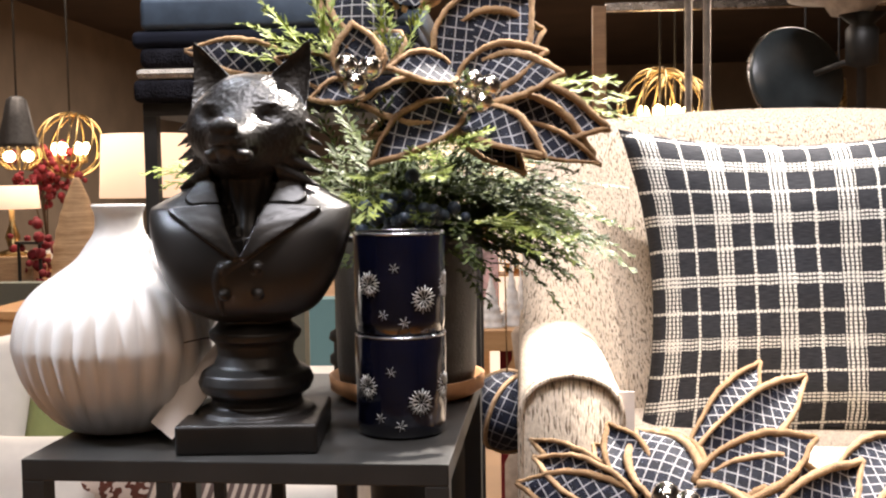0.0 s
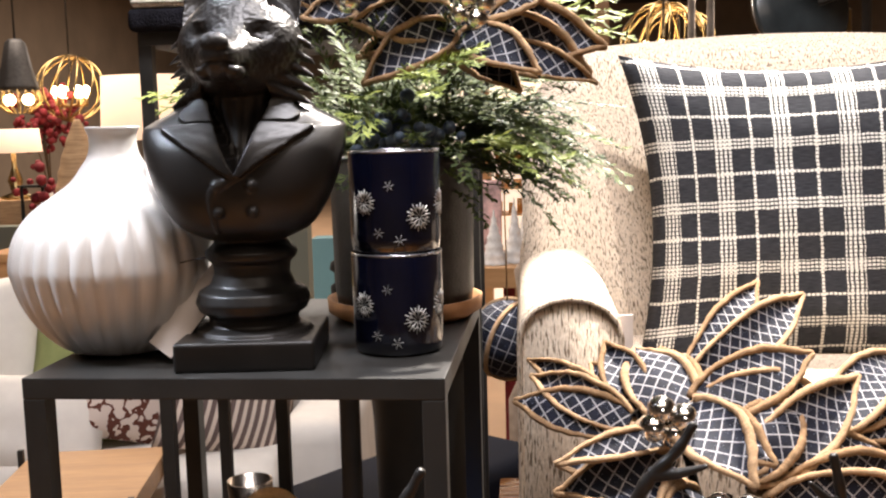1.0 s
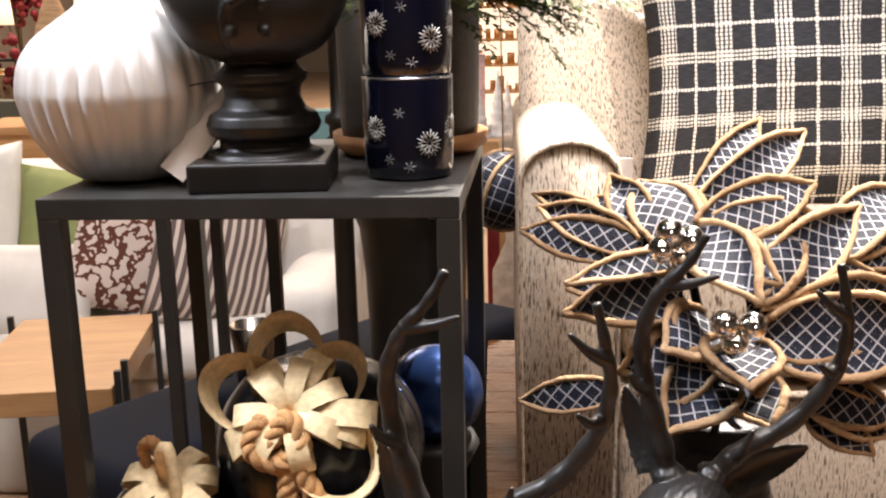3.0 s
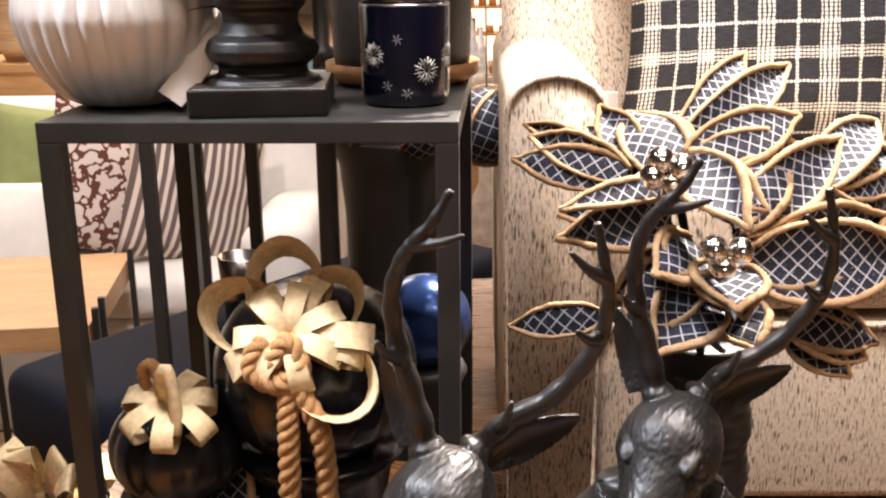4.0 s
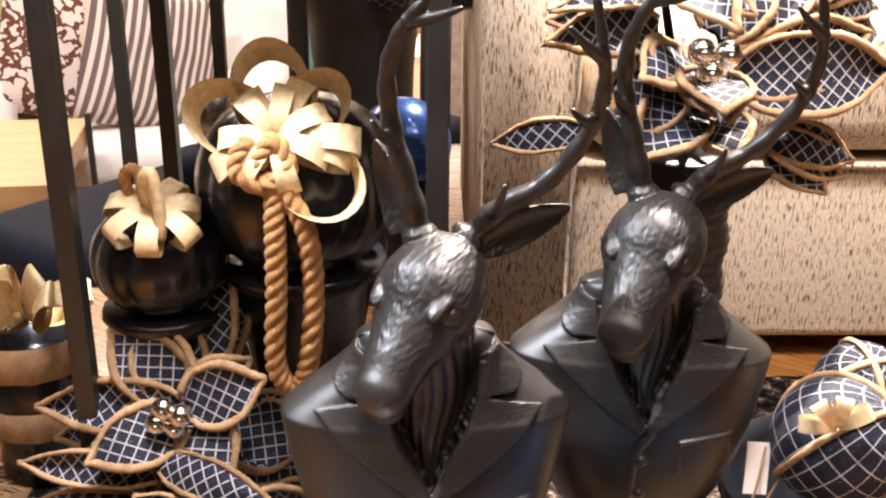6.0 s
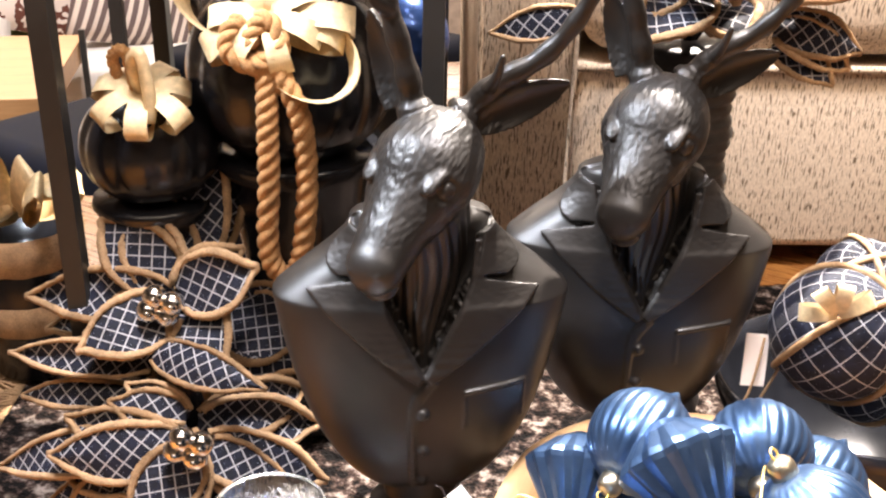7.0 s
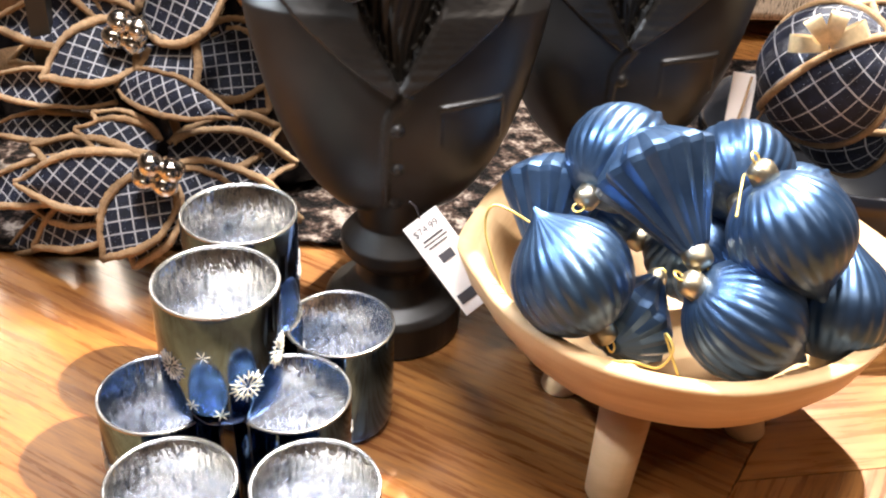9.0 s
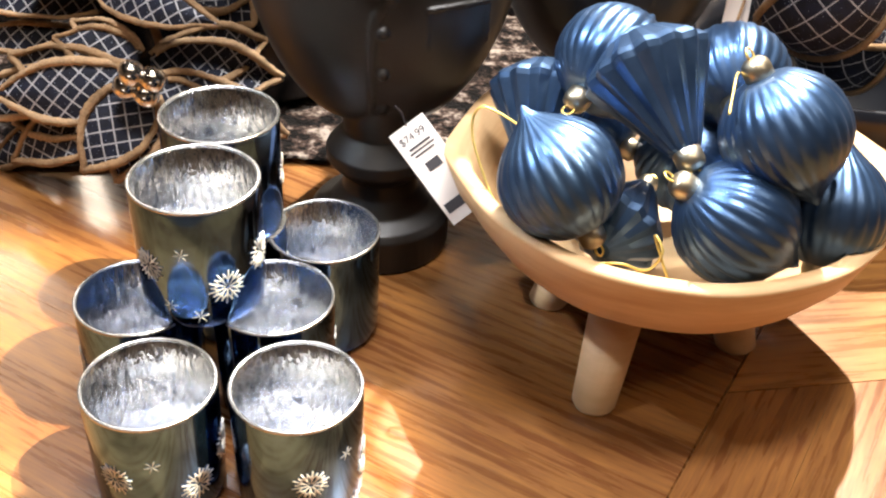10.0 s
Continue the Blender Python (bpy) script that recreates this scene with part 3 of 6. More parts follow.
def fuse(bm, voxel, smooth=2):
    """Melts the pieces of a cast figure into one skin."""
    me = bpy.data.meshes.new("bust")
    bm.normal_update()
    bm.to_mesh(me)
    bm.free()
    ob = new("bust_blank", me)
    r = ob.modifiers.new("skin", "REMESH")
    r.mode, r.voxel_size, r.use_smooth_shade = "VOXEL", voxel, True
    if smooth:
        s = ob.modifiers.new("soft", "SMOOTH")
        s.iterations, s.factor = smooth, 0.5
    done = bpy.data.meshes.new_from_object(ob.evaluated_get(bpy.context.evaluated_depsgraph_get()))
    bpy.data.objects.remove(ob)
    bpy.data.meshes.remove(me)
    return done


def chisel(mesh, frame_m, low, high, eyes, eye_r, mouth, coat, hollow=0.0):
    """Cuts fur strokes, eye hollows and a mouth line into the head of a cast figure, and gives the fur its own finish."""
    inv = frame_m.inverted()
    n = len(mesh.vertices)
    nor = [v.normal.copy() for v in mesh.vertices]
    fur = [False] * n
    for v in mesh.vertices:
        if v.co.z < coat:
            continue
        p = inv @ v.co
        if p.x < low[0] or p.x > high[0] or p.y < low[1] or p.y > high[1] or p.z < low[2] or p.z > high[2]:
            continue
        fur[v.index] = True
        d = 0.0
        snout = max(0.0, min(1.0, (p.y - low[1]) / 0.03))
        stroke = noise.noise(Vector((p.x * 520, p.y * 150, p.z * 430))) + 0.6 * noise.noise(Vector((p.x * 260 + 7, p.y * 70, p.z * 200)))
        d += 0.00048 * stroke * (0.25 + 0.75 * snout)
        for s in (-1, 1):
            r = (p - Vector((s * eyes[0], eyes[1], eyes[2]))).length
            if hollow:
                q = p - Vector((s * eyes[0], eyes[1], eyes[2]))
                q.z *= 1.7
                d -= hollow * math.exp(-(q.length / (eye_r * 1.5)) ** 2)
                continue
            d -= 0.0018 * math.exp(-((r - eye_r * 1.45) / (eye_r * 0.38)) ** 2)
        line = mouth[1] + mouth[2] * (p.y - low[1])
        if p.y < mouth[0]:
            d -= 0.0022 * math.exp(-((p.z - line) / 0.0013) ** 2)
        v.co = v.co + nor[v.index] * d
    for f in mesh.polygons:
        f.material_index = 1 if fur[f.vertices[0]] else 0


def ear_leaf(bm, root, tip, width, face, cup=0.5, pointed=False):
    """A cupped leaf-shaped ear from root to tip, hollow towards face."""
    root, tip = Vector(root), Vector(tip)
    d = (tip - root).normalized()
    side = d.cross(Vector(face)).normalized()
    n = side.cross(d).normalized()
    if n.dot(Vector(face)) < 0:
        n = -n
    loops = []
    for k in range(15):
        u = k / 14
        w = width / 2 * ((1 - u) ** 0.85 if pointed else math.sin(math.pi * (0.16 + 0.83 * u)) ** 0.75) + 0.0008
        c = root.lerp(tip, u) - n * 0.007 * math.sin(math.pi * u)
        fr = [c + side * (v * w) + n * (cup * w * v * v) for v in [q / 6 - 1 for q in range(13)]]
        bk = [c + side * (v * w) + n * (cup * w * v * v - 0.0042 * (1 - v * v) - 0.0014) for v in [1 - q / 6 for q in range(13)]]
        loops.append(fr + bk)
    rings(bm, loops)


def join_in(bm, other):
    tmp = bpy.data.meshes.new("t")
    other.to_mesh(tmp)
    other.free()
    bm.from_mesh(tmp)
    bpy.data.meshes.remove(tmp)


def muzzle(bm, rows, n=72):
    """Skins a head from rows of place, half width, height up and down, middle, and the taper up and down."""
    loops = []
    for y, w, t, b, zc, up, dn in dense(rows, 64):
        loop = []
        for k in range(n):
            a = 2 * math.pi * k / n
            ca, sa = math.cos(a), math.sin(a)
            sx = abs(ca) ** 0.78 * (1 if ca > 0 else -1)
            sz = abs(sa) ** 0.86 * (1 if sa > 0 else -1)
            taper = 1 - up * max(0, sa) ** 1.3 - dn * max(0, -sa) ** 1.3
            loop.append((max(w, 0.001) * sx * taper, y, zc + (t if sa > 0 else b) * sz))
        loops.append(loop)
    rings(bm, loops)


def oval(c, x, y, rx, ry, n=40):
    c, x, y = Vector(c), Vector(x), Vector(y)
    return [c + x * rx * math.cos(2 * math.pi * k / n) + y * ry * math.sin(2 * math.pi * k / n) for k in range(n)]


def dense(rows, n):
    """More rows, smoothly between the given ones."""
    rows = [np.array(r, float) for r in rows]
    out = []
    for k in range(n):
        t = k / (n - 1) * (len(rows) - 1)
        i = min(int(t), len(rows) - 2)
        f = t - i
        a, b, c, d = rows[max(i - 1, 0)], rows[i], rows[i + 1], rows[min(i + 2, len(rows) - 1)]
        out.append(0.5 * (2 * b + (c - a) * f + (2 * a - 5 * b + 4 * c - d) * f * f + (3 * b - a - 3 * c + d) * f ** 3))
    return out


def torso(bm, prof, vee, slope):
    """Shoulders and chest: rows of height, half width, depth to the front and to the back, and middle."""
    loops = []
    for z, hw, fr, bk, my in dense(prof, 110):
        loop = []
        for k in range(200):
            a = 2 * math.pi * k / 200
            cx, sy = math.cos(a), math.sin(a)
            ex = abs(cx) ** 0.75 * (1 if cx > 0 else -1)
            ey = abs(sy) ** 0.85 * (1 if sy > 0 else -1)
            # the opening of the coat lies deeper
            deep = 0.017 if sy < 0 and abs(hw * ex) < (z - vee) * slope else 0.0
            loop.append((hw * ex, my + (bk if sy > 0 else fr) * ey + deep, z))
        loops.append(loop)
    rings(bm, loops)


CHEST_ROWS = {}


def chest(prof, x, z):
    """The place on the front of a torso at a side offset and height."""
    if id(prof) not in CHEST_ROWS:
        CHEST_ROWS[id(prof)] = dense(prof, 60)
    rows = CHEST_ROWS[id(prof)]
    k = min(range(59), key=lambda q: abs(rows[q][0] - z))
    a, b = rows[k], rows[k + 1]
    f = max(0.0, min(1.0, (z - a[0]) / max(1e-6, b[0] - a[0])))
    _, hw, fr, _, my = a + (b - a) * f
    c = min(0.98, abs(x) / hw) ** (1 / 0.75)
    return Vector((x, my - fr * math.sqrt(1 - c * c) ** 0.85, z))


def plate(bm, prof, inner, outer, lift, n=18, m=8):
    """A thin raised piece of cloth laid on the chest between two edges of (x, z)."""
    ins = spline([(x, 0, z) for x, z in inner], n)
    out = spline([(x, 0, z) for x, z in outer], n)
    front, back = [], []
    for p, q in zip(ins, out):
        fr, bk = [], []
        for k in range(m + 1):
            s = p.lerp(q, k / m)
            c = chest(prof, s.x, s.z)
            du = chest(prof, s.x + 0.003, s.z) - chest(prof, s.x - 0.003, s.z)
            dv = chest(prof, s.x, s.z + 0.004) - chest(prof, s.x, s.z - 0.004)
            nor = du.cross(dv).normalized()
            if nor.y > 0:
                nor = -nor
            fr.append(c + nor * lift)
            bk.append(c - nor * 0.004)
        front.append(fr)
        back.append(bk)
    rings(bm, [fr + list(reversed(bk)) for fr, bk in zip(front, back)])


def head_frame(c, yaw, pitch):
    return Matrix.Translation(c) @ Matrix.Rotation(radians(yaw), 4, "Z") @ Matrix.Rotation(radians(pitch), 4, "X")


DEER = [(0.108, 0.022, 0.02, 0.02, -0.005), (0.118, 0.046, 0.036, 0.03, -0.006), (0.14, 0.066, 0.045, 0.036, -0.006), (0.17, 0.082, 0.05, 0.04, -0.005), (0.205, 0.094, 0.05, 0.042, -0.002), (0.24, 0.103, 0.046, 0.042, 0.002),
        (0.262, 0.107, 0.043, 0.04, 0.004), (0.2655, 0.1065, 0.0425, 0.039, 0.005), (0.269, 0.103, 0.0415, 0.038, 0.006), (0.281, 0.087, 0.040, 0.037, 0.009), (0.293, 0.070, 0.039, 0.036, 0.011), (0.306, 0.056, 0.038, 0.034, 0.011), (0.318, 0.048, 0.036, 0.032, 0.010), (0.325, 0.03, 0.03, 0.028, 0.008)]
FACE = [(0.034, 0.012, 0.012, 0.014, 0.0, 0.2, 0.2), (0.026, 0.027, 0.022, 0.026, 0.0, 0.2, 0.2), (0.010, 0.036, 0.029, 0.036, 0.0, 0.25, 0.25), (-0.010, 0.0405, 0.031, 0.040, 0.0, 0.26, 0.3), (-0.026, 0.0395, 0.0275, 0.041, -0.001, 0.30, 0.4),
        (-0.040, 0.033, 0.0225, 0.038, -0.003, 0.30, 0.45), (-0.056, 0.027, 0.0195, 0.031, -0.006, 0.28, 0.4), (-0.072, 0.0235, 0.018, 0.026, -0.009, 0.24, 0.35), (-0.086, 0.0215, 0.0165, 0.022, -0.012, 0.2, 0.3), (-0.096, 0.0205, 0.0150, 0.019, -0.013, 0.15, 0.3), (-0.103, 0.0165, 0.012, 0.015, -0.0145, 0.1, 0.3), (-0.108, 0.010, 0.007, 0.010, -0.016, 0.1, 0.2), (-0.110, 0.004, 0.003, 0.004, -0.0165, 0, 0)]


def deer_mesh(yaw, swing):
    bm = BM()
    lathe(bm, [(0.053, 0.0), (0.054, 0.004), (0.054, 0.028), (0.05, 0.033), (0.038, 0.038), (0.029, 0.05), (0.027, 0.062), (0.034, 0.068), (0.041, 0.076), (0.041, 0.085), (0.034, 0.093), (0.028, 0.10), (0.03, 0.125)], 48, off=(0, -0.018, 0))
    torso(bm, DEER, 0.216, 0.53)
    for s in (-1, 1):
        # lapel, collar and the edge of the waistcoat
        plate(bm, DEER, [(s * 0.001, 0.217), (s * 0.0135, 0.240), (s * 0.0265, 0.264), (s * 0.035, 0.286)], [(s * 0.004, 0.213), (s * 0.034, 0.234), (s * 0.064, 0.260), (s * 0.080, 0.2735)], 0.0068, 40, 16)
        plate(bm, DEER, [(s * 0.035, 0.2865), (s * 0.037, 0.299), (s * 0.038, 0.314)], [(s * 0.058, 0.2845), (s * 0.064, 0.292), (s * 0.046, 0.316)], 0.0074, 24, 12)
        tube(bm, [chest(DEER, s * x, z) + Vector((0, -0.0035, 0)) for x, z in ((0.0, 0.217), (0.0125, 0.240), (0.0255, 0.264), (0.034, 0.284), (0.037, 0.312))], 0.0022, 8)
    plate(bm, DEER, [(0.002, 0.214), (-0.009, 0.2), (-0.0105, 0.17), (-0.009, 0.12)], [(0.009, 0.213), (-0.003, 0.196), (-0.0065, 0.17), (-0.006, 0.12)], 0.0018, 24, 3)
    plate(bm, DEER, [(0.028, 0.207), (0.05, 0.2095), (0.072, 0.211)], [(0.028, 0.2045), (0.05, 0.207), (0.072, 0.2085)], 0.0026, 10, 2)
    for x in (0.028, 0.071):
        plate(bm, DEER, [(x, 0.206), (x, 0.178)], [(x + 0.0014, 0.206), (x + 0.0014, 0.178)], 0.0008, 10, 2)
    for z in (0.19, 0.160, 0.13):
        ball(bm, chest(DEER, -0.001, z) + Vector((0, -0.001, 0)), 0.0042, 14, 0, (1, 0.7, 1))
    # pleated cravat that runs up into the neck
    loops = []
    for z, yf, rx, ry in dense([(0.214, -0.040, 0.004, 0.02), (0.238, -0.036, 0.015, 0.03), (0.262, -0.032, 0.025, 0.03), (0.285, -0.030, 0.031, 0.032), (0.31, -0.031, 0.033, 0.033), (0.34, -0.033, 0.033, 0.033), (0.37, -0.032, 0.03, 0.03)], 60):
        loop = []
        for k in range(180):
            a = 2 * math.pi * k / 180
            fold = 1 + 0.075 * (abs(math.sin(a * 10 + 1.2 * math.sin(z * 60))) - 0.6) * max(0, min(1, (0.345 - z) / 0.02))
            loop.append((rx * fold * math.cos(a), yf + ry + ry * fold * math.sin(a), z))
        loops.append(loop)
    rings(bm, loops)
    # head, looking along -y of its own frame
    hf = head_frame((0.006, -0.002, 0.366), yaw, 33) @ Matrix.Diagonal((1.0, 0.95, 1.0, 1))
    hd = BM()
    muzzle(hd, FACE)
    for s in (-1, 1):
        ball(hd, (s * 0.0290, -0.031, 0.0060), 0.0052, 16)
        ball(hd, (s * 0.0095, -0.099, -0.007), 0.0055, 12, 0, (1, 1.3, 0.6))
        ball(hd, (s * 0.0235, -0.026, 0.0145), 0.0085, 16, 0, (1.0, 2.2, 0.6))
        ball(hd, (s * 0.024, -0.036, -0.012), 0.010, 16, 0, (0.8, 2.2, 0.9))
    ball(hd, (0, -0.096, -0.031), 0.0115, 14, 0, (1.15, 1.1, 0.6))
    bmesh.ops.transform(hd, matrix=hf, verts=hd.verts)
    join_in(bm, hd)
    # ears and antlers
    an = BM()
    ear_leaf(an, (0.036, 0.012, 0.384), (0.104, 0.026, 0.408), 0.031, (0.15, -0.9, -0.2))
    ear_leaf(an, (-0.018, 0.018, 0.392), (-0.036, 0.030, 0.458), 0.026, (-0.75, -0.65, 0.1))
    for main, tines in (([(-0.004, 0.012, 0.39), (-0.012, 0.014, 0.425), (-0.024, 0.014, 0.470), (-0.027, 0.006, 0.510), (-0.018, -0.004, 0.540), (0.0, -0.012, 0.563), (0.012, -0.014, 0.584)],
                         ([(-0.022, 0.012, 0.462), (-0.032, 0.0, 0.470), (-0.038, -0.008, 0.482)], [(-0.016, -0.004, 0.545), (0.002, -0.014, 0.549), (0.02, -0.02, 0.556)])),
                        ([(0.026, 0.014, 0.388), (0.050, 0.016, 0.410), (0.084, 0.014, 0.432), (0.108, 0.004, 0.468), (0.115, -0.006, 0.503), (0.110, -0.014, 0.535), (0.104, -0.016, 0.562)],
                         ([(0.042, 0.016, 0.403), (0.048, 0.002, 0.417), (0.052, -0.006, 0.436)], [(0.111, 0.002, 0.478), (0.102, -0.012, 0.481), (0.092, -0.018, 0.490)], [(0.113, -0.01, 0.522), (0.100, -0.02, 0.531), (0.086, -0.024, 0.545)]))):
        tube(an, spline(main, 44), lambda t: 0.0092 * (1 - 0.68 * t) * (1 + 0.10 * math.sin(t * 60)) + (0.0035 if t < 0.05 else 0), 14)
        for pts in tines:
            tube(an, spline(pts, 12), lambda t: 0.0060 * (1 - 0.72 * t), 12)
    bmesh.ops.transform(an, matrix=Matrix.Rotation(radians(swing), 4, "Z"), verts=an.verts)
    join_in(bm, an)
    bmesh.ops.recalc_face_normals(bm, faces=bm.faces)
    mesh = fuse(bm, 0.00115, 2)
    chisel(mesh, hf, (-0.06, -0.12, -0.06), (0.06, 0.05, 0.036), (0.030, -0.031, 0.0062), 0.0052, (-0.062, -0.0265, 0.10), 0.325)
    return mesh


def bust(mesh, name, m, label):
    mesh.materials.clear()
    mesh.materials.append(RESIN)
    mesh.materials.append(FUR)
    ob = new(name, mesh)
    ob.matrix_basis = m
    return tagged(ob, label, "statue", "black animal busts")


bust(deer_mesh(-37, 0), "deer_bust", pose(-0.048, 0.712, T, 0, 0, 3), "black cast resin deer bust in a buttoned coat")
bust(deer_mesh(-27, 5), "deer_bust", pose(0.128, 0.806, T, 0, 0, -3), "black cast resin deer bust beside the ribbed vase")


FOX = [(0.098, 0.03, 0.018, 0.02, -0.01), (0.108, 0.05, 0.032, 0.03, -0.012), (0.125, 0.063, 0.041, 0.036, -0.012), (0.145, 0.072, 0.045, 0.038, -0.01), (0.168, 0.078, 0.044, 0.038, -0.006), (0.184, 0.08, 0.038, 0.036, 0.0), (0.19, 0.074, 0.034, 0.033, 0.003), (0.203, 0.05, 0.03, 0.03, 0.006), (0.218, 0.03, 0.028, 0.028, 0.006)]


def fox_mesh():
    bm = BM()
    box(bm, (-0.054, -0.054, 0.0), (0.054, 0.054, 0.023), 0.002)
    lathe(bm, [(0.046, 0.02), (0.046, 0.026), (0.036, 0.03), (0.036, 0.036), (0.043, 0.041), (0.046, 0.048), (0.043, 0.056), (0.034, 0.061), (0.03, 0.07), (0.031, 0.078), (0.036, 0.083), (0.037, 0.088), (0.031, 0.093), (0.026, 0.10), (0.03, 0.125)], 40)
    torso(bm, FOX, 0.151, 0.46)
    for s in (-1, 1):
        plate(bm, FOX, [(s * 0.0, 0.15), (s * 0.008, 0.166), (s * 0.015, 0.182), (s * 0.018, 0.187)], [(s * 0.004, 0.148), (s * 0.026, 0.163), (s * 0.053, 0.18), (s * 0.058, 0.184)], 0.0052)
        plate(bm, FOX, [(s * 0.018, 0.189), (s * 0.021, 0.197), (s * 0.023, 0.206)], [(s * 0.04, 0.188), (s * 0.046, 0.194), (s * 0.035, 0.208)], 0.0034)
    plate(bm, FOX, [(0.0, 0.151), (-0.018, 0.14), (-0.02, 0.125), (-0.018, 0.105)], [(0.006, 0.149), (-0.013, 0.137), (-0.0165, 0.123), (-0.0155, 0.105)], 0.0016, 20, 3)
    for x in (-0.013, 0.012):
        for z in (0.142, 0.122):
            ball(bm, chest(FOX, x, z) + Vector((0, -0.001, 0)), 0.0042, 12, 0, (1, 0.7, 1))
    loops = []
    for z, yf, rx, ry in dense([(0.15, -0.040, 0.003, 0.02), (0.168, -0.036, 0.011, 0.025), (0.186, -0.030, 0.018, 0.027), (0.205, -0.032, 0.024, 0.028), (0.235, -0.036, 0.03, 0.032)], 40):
        loop = []
        for k in range(120):
            a = 2 * math.pi * k / 120
            fold = 1 + 0.07 * (abs(math.sin(a * 7)) - 0.6)
            loop.append((rx * fold * math.cos(a), yf + ry + ry * fold * math.sin(a), z))
        loops.append(loop)
    rings(bm, loops)
    hf = head_frame((0.0, -0.004, 0.251), -4, -3)
    hd = BM()
    muzzle(hd, [(0.042, 0.014, 0.012, 0.014, 0.0, 0.1, 0.1), (0.034, 0.034, 0.028, 0.03, 0.0, 0.15, 0.15), (0.012, 0.047, 0.038, 0.040, 0.0, 0.25, 0.15), (-0.010, 0.047, 0.036, 0.041, -0.001, 0.35, 0.2), (-0.024, 0.039, 0.029, 0.038, -0.003, 0.35, 0.25), (-0.036, 0.026, 0.019, 0.031, -0.008, 0.3, 0.25),
                (-0.048, 0.0185, 0.012, 0.024, -0.012, 0.25, 0.2), (-0.060, 0.0155, 0.0095, 0.019, -0.014, 0.2, 0.2), (-0.070, 0.0125, 0.008, 0.014, -0.015, 0.1, 0.2), (-0.076, 0.008, 0.005, 0.008, -0.015, 0.1, 0.1), (-0.079, 0.002, 0.002, 0.003, -0.015, 0, 0)])
    ball(hd, (0, -0.073, -0.0085), 0.0095, 16, 0, (1.15, 0.8, 0.8))
    for s in (-1, 1):
        ball(hd, (s * 0.019, -0.021, 0.0115), 0.0085, 14, 0, (1.5, 1.2, 0.5))
        ball(hd, (s * 0.011, -0.06, -0.026), 0.008, 12, 0, (0.9, 1.5, 0.8))
        # tufts of the cheek, in three rows
        for row in range(3):
            for k in range(5):
                z = 0.010 - 0.0105 * k
                y0 = -0.014 + 0.013 * row
                rings(hd, [oval((s * (0.026 + (0.032 - 0.002 * row) * u), y0 + 0.014 * u, z - 0.014 * u), (0, 1, 0), (0, 0, 1), 0.011 * (1 - u) + 0.0005, 0.0075 * (1 - u) + 0.0005, 10) for u in (0, 0.35, 0.7, 1)])
        ear_leaf(hd, (s * 0.026, 0.006, 0.018), (s * 0.047, 0.010, 0.063), 0.042, (0.12 * s, -1, 0.1), 0.45, True)
    bmesh.ops.transform(hd, matrix=hf @ Matrix.Diagonal((1.0, 1.0, 1.08, 1)), verts=hd.verts)
    join_in(bm, hd)
    bmesh.ops.recalc_face_normals(bm, faces=bm.faces)
    mesh = fuse(bm, 0.00115, 2)
    chisel(mesh, hf, (-0.08, -0.095, -0.06), (0.08, 0.06, 0.09), (0.0205, -0.030, 0.0035), 0.0060, (-0.045, -0.0225, -0.03), 0.205, 0.006)
    return mesh


bust(fox_mesh(), "fox_bust", pose(-0.190, 0.918, 1.182, 0, 0, 4), "black cast resin fox bust in a double-breasted coat")

# ---- vase, cups, planter on the stand ----
bm = BM()
prof = [(0.02, 0.0), (0.036, 0.001), (0.05, 0.006), (0.066, 0.02), (0.08, 0.042), (0.088, 0.066), (0.089, 0.08), (0.084, 0.1), (0.071, 0.118), (0.052, 0.132), (0.037, 0.143), (0.027, 0.156), (0.0205, 0.167), (0.0195, 0.18), (0.022, 0.187), (0.0222, 0.189), (0.0195, 0.189), (0.017, 0.18), (0.018, 0.16)]
fine = spline([(r, z, 0) for r, z in prof[:15]], 90)
lathe(bm, [(p[0], p[1]) for p in fine] + prof[15:], 192, lambda a, u: -0.06 * (1 - abs(math.sin(a * 15)) ** 0.75) * max(0, min(1, (0.66 - u - 0.05 * (1 - abs(math.sin(a * 15)))) * 9)) * min(1, u * 12), cap=False)
v_ob = thing("ceramic_vase", (-0.314, 0.958, 1.182), 0, "matt white ribbed ceramic bottle vase with a paper tag", "vase")
part("body", bm, CERAMIC, v_ob)
up_ = (Vector((0.103, -0.031, 0.074)) - Vector((0.052, -0.059, 0.010))).normalized()
side_ = up_.cross(Vector((0.35, 0.9, -0.1))).normalized()
nor_ = up_.cross(side_)
bm = BM()
box(bm, (-0.0125, -0.0005, -0.045), (0.0125, 0.0005, 0.043), 0.0004)
tg = part("paper_tag", bm, PAPER, v_ob, "white price tag on a string", False)
tg.matrix_basis = Matrix.Translation((0.078, -0.046, 0.044)) @ Matrix((side_, nor_, up_)).transposed().to_4x4()
part("tag_string", tube(BM(), spline([(0.103, -0.031, 0.074), (0.09, -0.04, 0.082), (0.07, -0.055, 0.08)], 10), 0.0007, 5), INK, v_ob)


